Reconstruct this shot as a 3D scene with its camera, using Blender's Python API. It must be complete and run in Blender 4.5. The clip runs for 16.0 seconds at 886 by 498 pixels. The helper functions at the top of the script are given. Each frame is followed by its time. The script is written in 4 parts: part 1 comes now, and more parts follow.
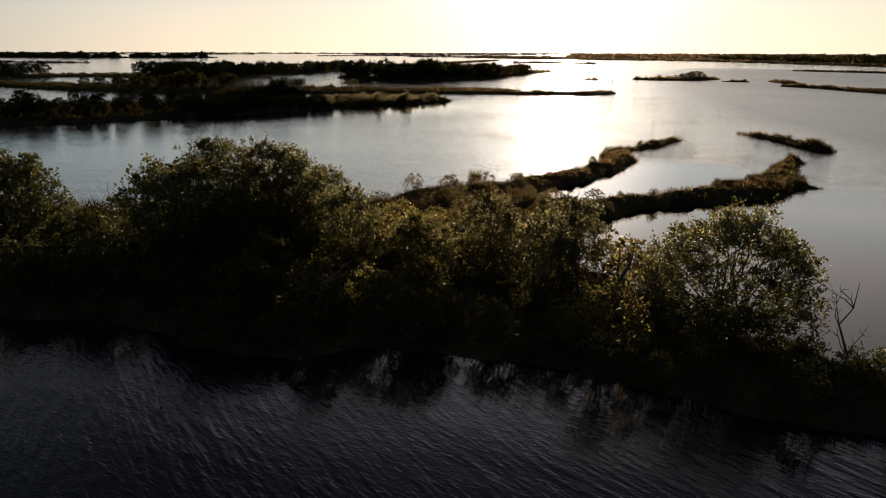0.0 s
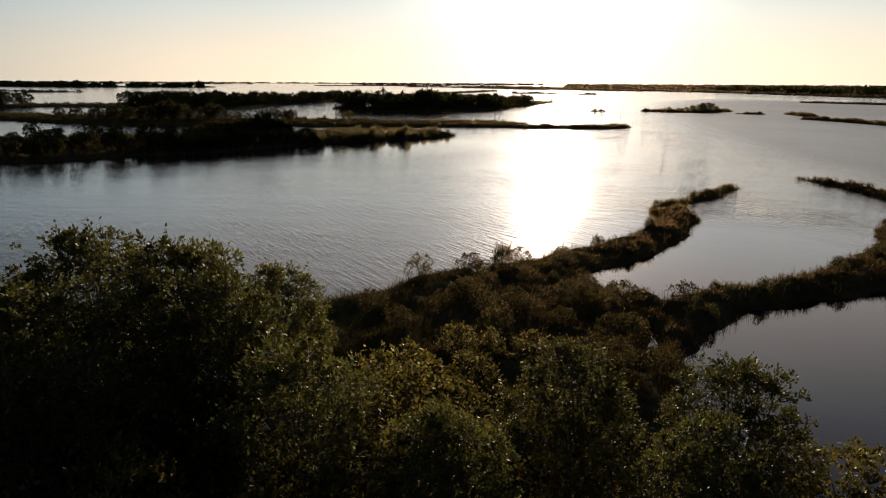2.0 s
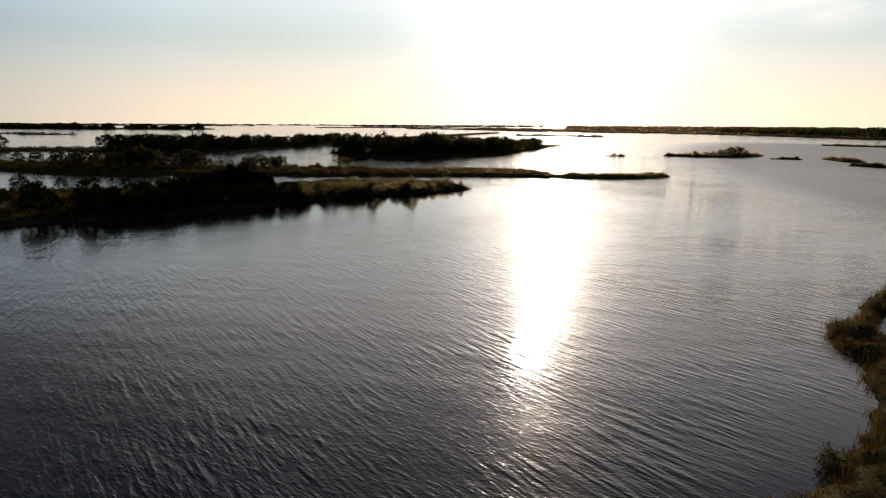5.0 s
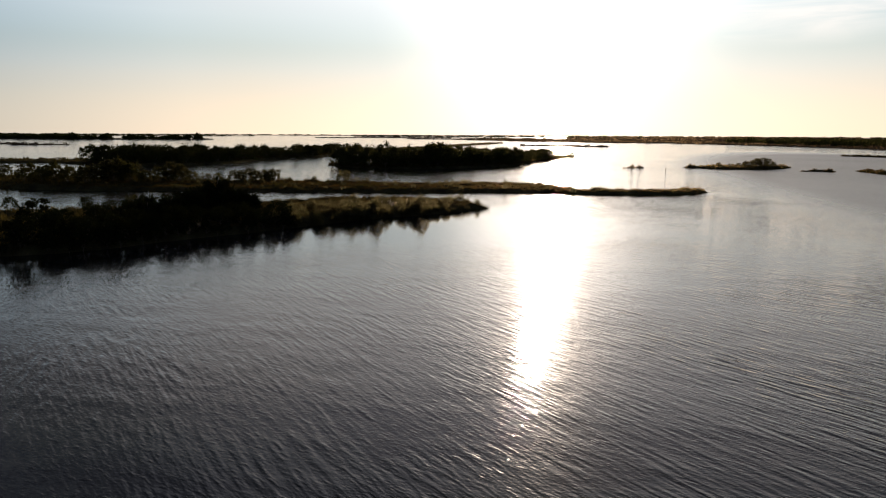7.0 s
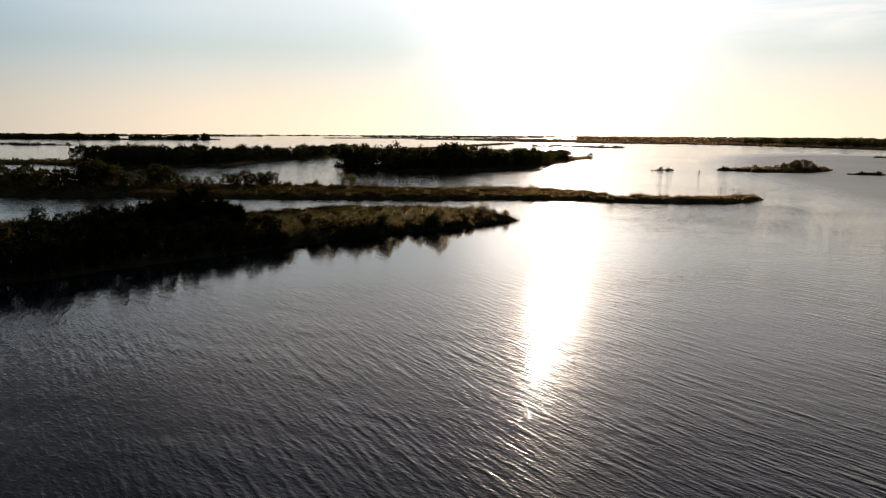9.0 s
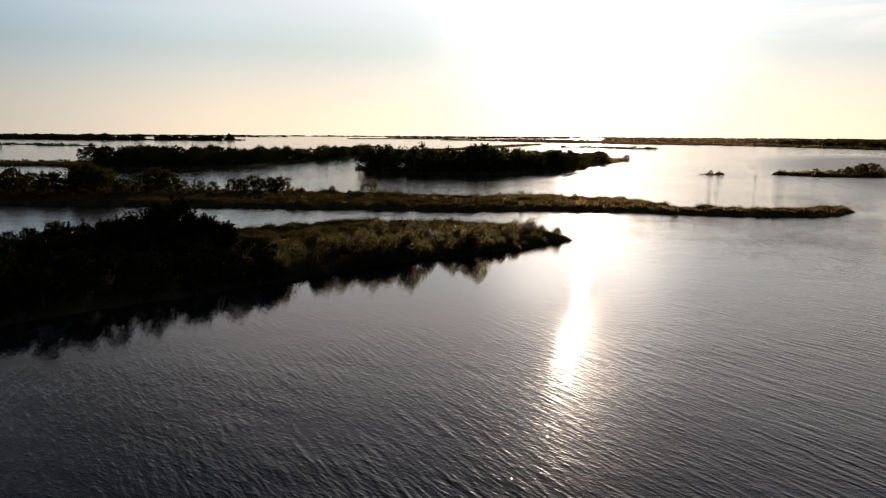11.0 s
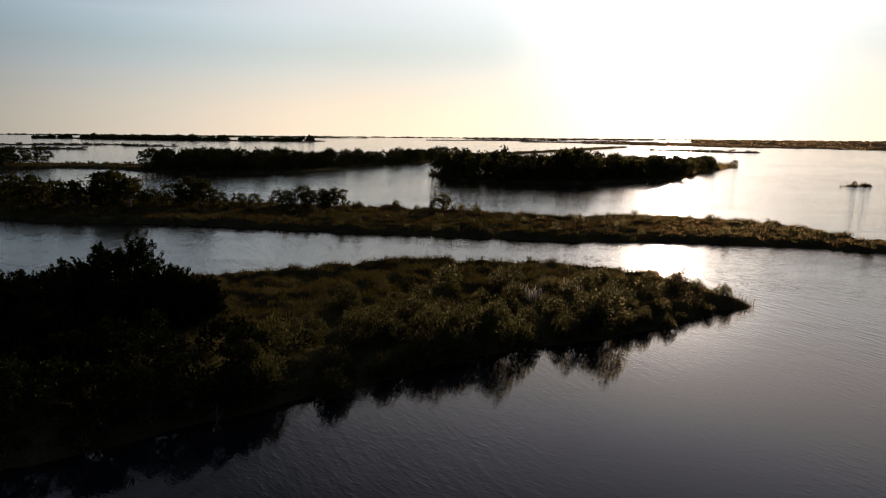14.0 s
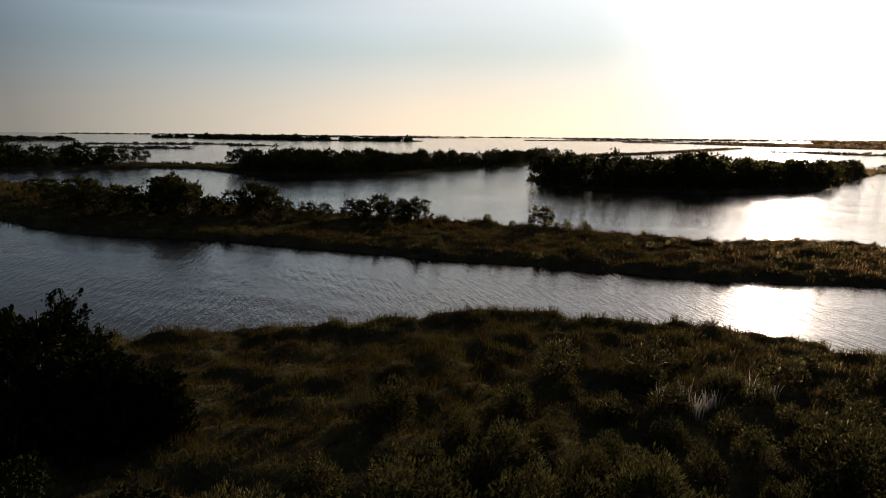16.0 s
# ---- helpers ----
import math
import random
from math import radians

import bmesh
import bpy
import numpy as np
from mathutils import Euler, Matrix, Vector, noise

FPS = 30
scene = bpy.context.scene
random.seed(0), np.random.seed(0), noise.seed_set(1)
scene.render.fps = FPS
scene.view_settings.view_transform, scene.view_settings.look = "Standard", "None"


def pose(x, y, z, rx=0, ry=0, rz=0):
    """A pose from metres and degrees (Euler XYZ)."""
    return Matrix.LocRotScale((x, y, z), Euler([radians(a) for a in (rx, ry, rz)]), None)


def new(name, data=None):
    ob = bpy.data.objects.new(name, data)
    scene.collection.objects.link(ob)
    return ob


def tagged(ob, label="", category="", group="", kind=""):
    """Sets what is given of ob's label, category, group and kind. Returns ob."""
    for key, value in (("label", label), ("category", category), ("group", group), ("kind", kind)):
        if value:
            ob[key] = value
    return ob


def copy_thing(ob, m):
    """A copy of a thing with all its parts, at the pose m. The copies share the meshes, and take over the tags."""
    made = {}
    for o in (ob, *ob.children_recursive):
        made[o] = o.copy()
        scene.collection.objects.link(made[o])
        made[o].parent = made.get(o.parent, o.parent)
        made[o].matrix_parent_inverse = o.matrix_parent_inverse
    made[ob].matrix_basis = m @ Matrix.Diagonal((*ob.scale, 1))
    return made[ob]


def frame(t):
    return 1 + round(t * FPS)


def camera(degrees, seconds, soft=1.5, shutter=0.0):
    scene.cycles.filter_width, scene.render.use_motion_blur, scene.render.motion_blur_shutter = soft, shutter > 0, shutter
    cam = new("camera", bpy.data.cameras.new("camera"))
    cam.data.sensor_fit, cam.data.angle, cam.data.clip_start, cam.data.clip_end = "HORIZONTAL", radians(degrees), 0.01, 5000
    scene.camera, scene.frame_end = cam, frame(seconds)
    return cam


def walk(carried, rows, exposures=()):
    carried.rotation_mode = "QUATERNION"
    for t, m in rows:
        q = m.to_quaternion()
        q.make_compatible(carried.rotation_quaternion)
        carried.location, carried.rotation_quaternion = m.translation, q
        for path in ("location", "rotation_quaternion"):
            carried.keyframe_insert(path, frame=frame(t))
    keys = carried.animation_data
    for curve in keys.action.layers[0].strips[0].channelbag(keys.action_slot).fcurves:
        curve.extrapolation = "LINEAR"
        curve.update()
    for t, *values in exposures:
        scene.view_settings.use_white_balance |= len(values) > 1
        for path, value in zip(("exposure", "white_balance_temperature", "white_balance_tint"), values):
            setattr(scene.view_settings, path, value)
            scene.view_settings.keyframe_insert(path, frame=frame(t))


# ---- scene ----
cam = camera(67.6, 16.0, soft=1.1)
METRES, EYE, TILT, LEAN, TURN = 128.0, 11.0, -16.6, -0.15, 0.0
ROWS = [
    (0.0, 0.0, 0.0, 0.0, 0.0, 0.0, 0.0),
    (0.5, -0.0018, 0.0286, 0.0086, -0.08, 0.62, -0.01),
    (1.0, -0.0039, 0.0577, 0.0172, -0.17, 1.23, -0.02),
    (1.5, -0.0064, 0.0874, 0.0259, -0.22, 1.84, -0.02),
    (2.0, -0.0091, 0.1169, 0.0352, -0.28, 2.43, -0.08),
    (2.5, -0.0117, 0.1467, 0.0446, -0.29, 3.01, -0.05),
    (3.0, -0.0145, 0.1768, 0.054, -0.3, 3.61, -0.05),
    (3.5, -0.0177, 0.2077, 0.0635, -0.32, 4.21, -0.09),
    (4.0, -0.0212, 0.238, 0.073, -0.33, 4.82, -0.07),
    (6.5, -0.0351, 0.3887, 0.1184, -0.19, 6.71, -0.09),
    (7.0, -0.0414, 0.4189, 0.1269, -0.25, 6.73, -0.06),
    (7.5, -0.0461, 0.451, 0.1348, -0.27, 6.78, -0.05),
    (8.0, -0.0495, 0.4805, 0.1436, -0.26, 6.77, -0.03),
    (8.5, -0.0545, 0.5105, 0.1514, -0.13, 6.81, -0.09),
    (9.0, -0.0545, 0.5388, 0.1601, 0.43, 6.78, -0.29),
    (11.5, -0.0706, 0.6856, 0.2032, 3.06, 6.83, -1.1),
    (12.0, -0.0738, 0.7146, 0.2123, 3.91, 6.82, -1.34),
    (12.5, -0.077, 0.7434, 0.2213, 5.0, 6.81, -1.73),
    (13.0, -0.0805, 0.7724, 0.2303, 6.2, 6.8, -2.16),
    (13.5, -0.0844, 0.8014, 0.2394, 7.47, 6.78, -2.54),
    (14.0, -0.0892, 0.8314, 0.2487, 8.78, 6.73, -2.97),
    (14.5, -0.0947, 0.8613, 0.2581, 10.63, 6.62, -3.57),
    (15.0, -0.1005, 0.8911, 0.2672, 12.71, 6.47, -4.23),
    (15.5, -0.1069, 0.9208, 0.2762, 14.79, 6.32, -4.82),
    (16.0, -0.1141, 0.9503, 0.2852, 16.81, 6.15, -5.39),
]
walk(cam, [(t, pose(0, 0, EYE, TILT, LEAN, TURN) @ pose(METRES * x, METRES * y, METRES * z, 90 + pitch, roll, yaw)) for t, x, y, z, yaw, pitch, roll in ROWS],
     [(0.0, 0.25, 7150, 18), (4.0, 0.24, 7000, 18), (16.0, 0.25, 7100, 20)])

# ---- world and sun ----
SUN_AZ, SUN_EL = radians(9.7), radians(10.0)
TO_SUN = Vector((math.sin(SUN_AZ) * math.cos(SUN_EL), math.cos(SUN_AZ) * math.cos(SUN_EL), math.sin(SUN_EL)))

world = bpy.data.worlds.new("evening_sky")
scene.world = world
world.use_nodes = True
wn, wl = world.node_tree.nodes, world.node_tree.links
sky = wn.new("ShaderNodeTexSky")
sky.sky_type, sky.sun_disc = "NISHITA", False
sky.sun_elevation, sky.sun_rotation = SUN_EL, SUN_AZ
sky.air_density, sky.dust_density, sky.ozone_density = 0.9, 1.0, 1.0
back = wn["Background"]
back.inputs["Strength"].default_value = 0.07
# thin cirrus in the west
way = wn.new("ShaderNodeTexCoord")
split = wn.new("ShaderNodeSeparateXYZ")
wl.new(way.outputs["Generated"], split.inputs["Vector"])
stretch = wn.new("ShaderNodeMapping")
stretch.inputs["Rotation"].default_value = (0.0, radians(9), 0.0)
stretch.inputs["Scale"].default_value = (7.0, 3.0, 42.0)
wl.new(way.outputs["Generated"], stretch.inputs["Vector"])
wisp = wn.new("ShaderNodeTexNoise")
wisp.inputs["Scale"].default_value, wisp.inputs["Detail"].default_value, wisp.inputs["Distortion"].default_value = 1.0, 5.0, 0.5
wl.new(stretch.outputs["Vector"], wisp.inputs["Vector"])
thin = wn.new("ShaderNodeMapRange")
thin.inputs["From Min"].default_value, thin.inputs["From Max"].default_value = 0.42, 0.68
wl.new(wisp.outputs["Fac"], thin.inputs["Value"])
bank = wn.new("ShaderNodeMapping")
bank.vector_type = "TEXTURE"
bank.inputs["Location"].default_value = (0.46, 0.86, 0.175)
bank.inputs["Scale"].default_value = (0.24, 0.6, 0.065)
wl.new(way.outputs["Generated"], bank.inputs["Vector"])
reach = wn.new("ShaderNodeTexGradient")
reach.gradient_type = "SPHERICAL"
wl.new(bank.outputs["Vector"], reach.inputs["Vector"])
cover = wn.new("ShaderNodeMath")
cover.operation = "MULTIPLY"
wl.new(thin.outputs["Result"], cover.inputs[0])
wl.new(reach.outputs["Fac"], cover.inputs[1])
cirrus = wn.new("ShaderNodeMix")
cirrus.data_type, cirrus.blend_type = "RGBA", "MIX"
wl.new(cover.outputs[0], cirrus.inputs["Factor"])
# evening haze: cream at the horizon, blue-grey above; fill bands added higher, out of view
haze_and_bands = wn.new("ShaderNodeValToRGB")
haze_and_bands.color_ramp.interpolation = "CARDINAL"
# 0.2-0.42 lifted to brighten reflections, 0.6 dimmed for near water, 1.0 lifted for foliage
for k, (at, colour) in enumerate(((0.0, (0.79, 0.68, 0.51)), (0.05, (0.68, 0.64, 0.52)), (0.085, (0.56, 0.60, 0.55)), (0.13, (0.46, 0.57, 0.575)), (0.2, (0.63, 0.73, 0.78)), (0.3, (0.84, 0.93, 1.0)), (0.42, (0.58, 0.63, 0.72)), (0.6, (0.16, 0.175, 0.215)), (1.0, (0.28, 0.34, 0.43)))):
    e = haze_and_bands.color_ramp.elements[k] if k < 2 else haze_and_bands.color_ramp.elements.new(at)
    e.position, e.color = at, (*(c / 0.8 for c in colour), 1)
wl.new(split.outputs["Z"], haze_and_bands.inputs["Fac"])
banded_sky = wn.new("ShaderNodeVectorMath")
banded_sky.operation = "SCALE"
toward = wn.new("ShaderNodeVectorMath")
toward.operation = "DOT_PRODUCT"
toward.inputs[1].default_value = TO_SUN
wl.new(way.outputs["Generated"], toward.inputs[0])
ahead = wn.new("ShaderNodeValToRGB")
for k, (at, v) in enumerate(((0.0, 0.10), (0.5, 0.26), (0.72, 0.62), (0.86, 0.86), (1.0, 1.0))):
    e = ahead.color_ramp.elements[k] if k < 2 else ahead.color_ramp.elements.new(at)
    e.position, e.color = at, (v, v, v, 1)
wl.new(toward.outputs["Value"], ahead.inputs["Fac"])
glow = wn.new("ShaderNodeMath")
glow.operation = "MULTIPLY"
glow.inputs[1].default_value = 1 / 0.07
# away from the sun the upper sky is dimmed faster than the horizon, darkening water
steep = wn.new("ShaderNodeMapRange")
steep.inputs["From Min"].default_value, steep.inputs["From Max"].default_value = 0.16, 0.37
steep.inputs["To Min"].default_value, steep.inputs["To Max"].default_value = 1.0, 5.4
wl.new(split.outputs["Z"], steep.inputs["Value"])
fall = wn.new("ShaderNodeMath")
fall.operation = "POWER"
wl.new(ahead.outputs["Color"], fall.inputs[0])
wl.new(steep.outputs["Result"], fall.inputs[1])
# added floor of sky light, so the foliage's near side keeps some tone
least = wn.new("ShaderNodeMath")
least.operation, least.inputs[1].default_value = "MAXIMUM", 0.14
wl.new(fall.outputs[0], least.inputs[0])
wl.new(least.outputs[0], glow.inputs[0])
wl.new(glow.outputs[0], banded_sky.inputs["Scale"])
wl.new(haze_and_bands.outputs["Color"], banded_sky.inputs[0])
hazy = wn.new("ShaderNodeMix")
hazy.data_type = "RGBA"
# the sky texture's share is cut higher up, to darken the water's reflection
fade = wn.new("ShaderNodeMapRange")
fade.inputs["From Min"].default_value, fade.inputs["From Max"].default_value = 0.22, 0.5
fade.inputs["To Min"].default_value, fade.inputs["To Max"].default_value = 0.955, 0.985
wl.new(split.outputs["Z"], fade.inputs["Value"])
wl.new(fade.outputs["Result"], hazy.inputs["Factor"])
pale = wn.new("ShaderNodeHueSaturation")
pale.inputs["Saturation"].default_value = 0.45
wl.new(sky.outputs["Color"], pale.inputs["Color"])
wl.new(pale.outputs["Color"], hazy.inputs[6])
# warm white towards the sun, bluer away from it
cast = wn.new("ShaderNodeValToRGB")
for k, (at, colour) in enumerate(((0.3, (0.76, 1.0, 1.28)), (0.74, (0.90, 1.0, 1.10)), (0.9, (1.0, 1.0, 1.0)))):
    e = cast.color_ramp.elements[k] if k < 2 else cast.color_ramp.elements.new(at)
    e.position, e.color = at, (*colour, 1)
wl.new(toward.outputs["Value"], cast.inputs["Fac"])
tinted = wn.new("ShaderNodeVectorMath")
tinted.operation = "MULTIPLY"
wl.new(banded_sky.outputs["Vector"], tinted.inputs[0])
wl.new(cast.outputs["Color"], tinted.inputs[1])
wl.new(tinted.outputs["Vector"], hazy.inputs[7])
# bright aureole close round the sun
near_sun = wn.new("ShaderNodeValToRGB")
near_sun.color_ramp.interpolation = "B_SPLINE"
for k, (at, v) in enumerate(((0.90, 0.0), (0.965, 0.012), (0.985, 0.07), (0.993, 0.35), (1.0, 1.0))):
    e = near_sun.color_ramp.elements[k] if k < 2 else near_sun.color_ramp.elements.new(at)
    e.position, e.color = at, (v, 0.93 * v, 0.82 * v, 1)
wl.new(toward.outputs["Value"], near_sun.inputs["Fac"])
aureole = wn.new("ShaderNodeMix")
aureole.data_type, aureole.blend_type, aureole.inputs["Factor"].default_value = "RGBA", "ADD", 1.0
lift = wn.new("ShaderNodeVectorMath")
lift.operation, lift.inputs["Scale"].default_value = "SCALE", 2.2 / 0.07
wl.new(near_sun.outputs["Color"], lift.inputs[0])
wl.new(hazy.outputs[2], aureole.inputs[6])
wl.new(lift.outputs["Vector"], aureole.inputs[7])
wl.new(aureole.outputs[2], cirrus.inputs[6])
cirrus.inputs[7].default_value = (14.6, 14.2, 13.4, 1)
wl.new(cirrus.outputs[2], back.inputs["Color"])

sun = new("sun", bpy.data.lights.new("sun", "SUN"))
sun.data.energy, sun.data.angle, sun.data.color = 5.0, radians(0.6), (1.0, 0.87, 0.70)
sun.matrix_world = Matrix.Translation((0, 0, 60)) @ TO_SUN.to_track_quat("Z", "Y").to_matrix().to_4x4()

# ---- materials ----
def material(name):
    m = bpy.data.materials.new(name)
    m.use_nodes = True
    return m, m.node_tree.nodes, m.node_tree.links, m.node_tree.nodes["Principled BSDF"]


def ramp(nodes, links, source, stops):
    r = nodes.new("ShaderNodeValToRGB")
    el = r.color_ramp.elements
    while len(el) < len(stops):
        el.new(0.5)
    for e, (p, c) in zip(el, stops):
        e.position, e.color = p, (*c, 1)
    links.new(source, r.inputs["Fac"])
    return r.outputs["Color"]


def noise_node(nodes, links, scale, detail=3.0, vector=None, rough=0.5):
    n = nodes.new("ShaderNodeTexNoise")
    n.inputs["Scale"].default_value, n.inputs["Detail"].default_value, n.inputs["Roughness"].default_value = scale, detail, rough
    if vector:
        links.new(vector, n.inputs["Vector"])
    return n


def mix_colour(nodes, links, a, b, fac, blend="MIX"):
    m = nodes.new("ShaderNodeMix")
    m.data_type, m.blend_type = "RGBA", blend
    for value, socket in ((fac, m.inputs["Factor"]), (a, m.inputs[6]), (b, m.inputs[7])):
        if isinstance(value, (int, float)):
            socket.default_value = value
        elif isinstance(value, tuple):
            socket.default_value = (*value, 1)
        else:
            links.new(value, socket)
    return m.outputs[2]


def foliage(name, stops, through_light, rough=0.5, patch=None, shine=(2.0, 1.6, 0.8), gloss=0.08, forward=(0.27, 0.21, 0.13)):
    """Leaves or blades: each piece takes its own tint, light shines through."""
    m, n, l, p = material(name)
    geo = n.new("ShaderNodeNewGeometry")
    c = ramp(n, l, geo.outputs["Random Per Island"], stops)
    info = n.new("ShaderNodeObjectInfo")
    hue = n.new("ShaderNodeHueSaturation")
    r = n.new("ShaderNodeMapRange")
    r.inputs["To Min"].default_value, r.inputs["To Max"].default_value = 0.75, 1.25
    l.new(info.outputs["Random"], r.inputs["Value"])
    l.new(r.outputs["Result"], hue.inputs["Value"])
    l.new(c, hue.inputs["Color"])
    c = hue.outputs["Color"]
    if patch:
        co = n.new("ShaderNodeTexCoord")
        spots = noise_node(n, l, 0.22, 4.0, co.outputs["Object"])
        f = n.new("ShaderNodeMapRange")
        f.inputs["From Min"].default_value, f.inputs["From Max"].default_value = 0.42, 0.62
        l.new(spots.outputs["Fac"], f.inputs["Value"])
        c = mix_colour(n, l, c, patch, f.outputs["Result"])
    p.inputs["Roughness"].default_value = rough
    p.inputs["Specular IOR Level"].default_value = gloss
    l.new(c, p.inputs["Base Color"])
    t = n.new("ShaderNodeBsdfTranslucent")
    l.new(mix_colour(n, l, c, shine, 1.0, "MULTIPLY"), t.inputs["Color"])
    # thin blades and leaves pass much of the sunlight on nearly straight
    ahead = n.new("ShaderNodeBsdfRefraction")
    ahead.inputs["IOR"].default_value, ahead.inputs["Roughness"].default_value = 1.35, 0.72
    l.new(mix_colour(n, l, mix_colour(n, l, c, (4.2, 3.4, 2.6), 1.0, "MULTIPLY"), forward, 0.45), ahead.inputs["Color"])
    passed = n.new("ShaderNodeMixShader")
    passed.inputs["Fac"].default_value = 0.5
    l.new(t.outputs["BSDF"], passed.inputs[1])
    l.new(ahead.outputs["BSDF"], passed.inputs[2])
    mix = n.new("ShaderNodeMixShader")
    mix.inputs["Fac"].default_value = through_light
    l.new(p.outputs["BSDF"], mix.inputs[1])
    l.new(passed.outputs["Shader"], mix.inputs[2])
    l.new(mix.outputs["Shader"], n["Material Output"].inputs["Surface"])
    return m


def bark(name, dark, light):
    m, n, l, p = material(name)
    co = n.new("ShaderNodeTexCoord")
    grain = noise_node(n, l, 9.0, 5.0, co.outputs["Object"], 0.65)
    blot = noise_node(n, l, 1.3, 2.0, co.outputs["Object"])
    c = ramp(n, l, grain.outputs["Fac"], [(0.3, dark), (0.7, light)])
    l.new(mix_colour(n, l, c, dark, blot.outputs["Fac"]), p.inputs["Base Color"])
    p.inputs["Roughness"].default_value = 0.85
    b = n.new("ShaderNodeBump")
    b.inputs["Strength"].default_value, b.inputs["Distance"].default_value = 0.6, 0.02
    l.new(grain.outputs["Fac"], b.inputs["Height"])
    l.new(b.outputs["Normal"], p.inputs["Normal"])
    return m


def water():
    m, n, l, p = material("lagoon_water")
    p.inputs["Base Color"].default_value = (0.006, 0.008, 0.012, 1)
    p.inputs["Roughness"].default_value = 0.06
    p.inputs["IOR"].default_value = 1.37
    co = n.new("ShaderNodeTexCoord")

    def turned(angle, sx=1.0, sy=1.0):
        mp = n.new("ShaderNodeMapping")
        mp.vector_type = "TEXTURE"
        mp.inputs["Rotation"].default_value[2] = radians(-angle)
        mp.inputs["Scale"].default_value = (sx, sy, 1)
        l.new(co.outputs["Object"], mp.inputs["Vector"])
        return mp.outputs["Vector"]

    def train(angle, length, distort):
        """Long-crested wavelets of one length."""
        w = n.new("ShaderNodeTexWave")
        w.wave_type, w.bands_direction, w.wave_profile = "BANDS", "X", "SIN"
        w.inputs["Scale"].default_value = 0.314 / length
        w.inputs["Distortion"].default_value = distort
        w.inputs["Detail"].default_value, w.inputs["Detail Scale"].default_value, w.inputs["Detail Roughness"].default_value = 2.0, 0.35, 0.55
        l.new(turned(angle), w.inputs["Vector"])
        return w.outputs["Fac"]

    def chop(angle, length, stretch, detail):
        return noise_node(n, l, 1.0, detail, turned(angle, length, length * stretch), 0.55).outputs["Fac"]

    def math_node(op, a, b, c=None):
        q = n.new("ShaderNodeMath")
        q.operation = op
        for k, value in enumerate((a, b, c)):
            if isinstance(value, (int, float)):
                q.inputs[k].default_value = value
            elif value is not None:
                l.new(value, q.inputs[k])
        return q.outputs[0]

    def spread(source, lo, hi, to_lo, to_hi):
        f = n.new("ShaderNodeMapRange")
        for key, value in (("From Min", lo), ("From Max", hi), ("To Min", to_lo), ("To Max", to_hi)):
            f.inputs[key].default_value = value
        l.new(source, f.inputs["Value"])
        return f.outputs["Result"]

    def peaked(source, lo, hi, power):
        """Flat troughs and sharp crests."""
        return math_node("POWER", spread(source, lo, hi, 0.0, 1.0), power)

    # wave groups swell and fade over some metres, calm reaches lie between
    group_a = spread(noise_node(n, l, 0.13, 2.0, co.outputs["Object"]).outputs["Fac"], 0.35, 0.65, 0.15, 1.0)
    group_b = spread(noise_node(n, l, 0.09, 2.0, turned(40)).outputs["Fac"], 0.35, 0.65, 0.15, 1.0)
    calm = spread(noise_node(n, l, 0.022, 2.0, turned(15)).outputs["Fac"], 0.36, 0.6, 0.6, 1.0)
    place = n.new("ShaderNodeSeparateXYZ")
    l.new(co.outputs["Object"], place.inputs["Vector"])
    # the crests fan out: steeper across the west of the lagoon, flatter in the east
    west = spread(place.outputs["X"], -16.0, 2.0, 1.0, 0.0)
    east = spread(place.outputs["X"], -4.0, 8.0, 0.0, 1.0)

    def ridges(angle, length, stretch, mask, amount, total=None):
        """Parallel ridges of uneven length and spacing."""
        wave = math_node("MULTIPLY", peaked(chop(angle, length, stretch, 1.0), 0.3, 0.72, 1.4), mask)
        return math_node("MULTIPLY_ADD", wave, amount, total) if total else math_node("MULTIPLY", wave, amount)

    long = ridges(-32, 0.36, 7.0, group_a, 0.72)
    long = ridges(-21, 0.34, 6.0, math_node("MULTIPLY", group_b, west), 0.55, long)
    long = ridges(-43, 0.36, 7.0, math_node("MULTIPLY", group_b, east), 0.72, long)
    long = ridges(-36, 0.2, 6.0, group_b, 0.34, long)
    long = math_node("MULTIPLY_ADD", math_node("MULTIPLY", train(-33, 0.8, 5.0), group_a), 0.1, long)
    long = math_node("MULTIPLY_ADD", chop(-62, 2.4, 2.2, 3.0), 1.1, long)
    long = math_node("MULTIPLY_ADD", chop(-84, 6.0, 3.0, 2.0), 2.2, long)
    h = math_node("MULTIPLY", peaked(chop(-48, 0.16, 3.5, 2.0), 0.36, 0.76, 2.0), 0.26)
    h = math_node("MULTIPLY_ADD", chop(-66, 0.09, 3.0, 2.0), 0.24, h)
    shelter, swell = math_node("ADD", 1.0, 0.0), math_node("ADD", 1.0, 0.0)
    # smooth water in the lee of the islands
    for x, y, wide, deep, turn, still, flat in ((6, 126, 46, 26, 0, 0.1, 0.38), (1, 135, 20, 15, 0, 0.2, 0.5), (-4, 131, 10, 20, -10, 0.45, 0.7), (-20, 132.5, 45, 17, 38, 0.6, 0.75), (20, 37, 32, 25, 0, 0.95, 0.97), (18, 58, 17, 14, 40, 0.85, 0.88), (-4, 10, 50, 26, 0, 0.2, 0.2)):
        zone = n.new("ShaderNodeMapping")
        zone.vector_type = "TEXTURE"
        zone.inputs["Location"].default_value, zone.inputs["Scale"].default_value = (x, y, 0), (wide, deep, 10)
        zone.inputs["Rotation"].default_value[2] = radians(turn)
        l.new(co.outputs["Object"], zone.inputs["Vector"])
        lee = n.new("ShaderNodeTexGradient")
        lee.gradient_type = "SPHERICAL"
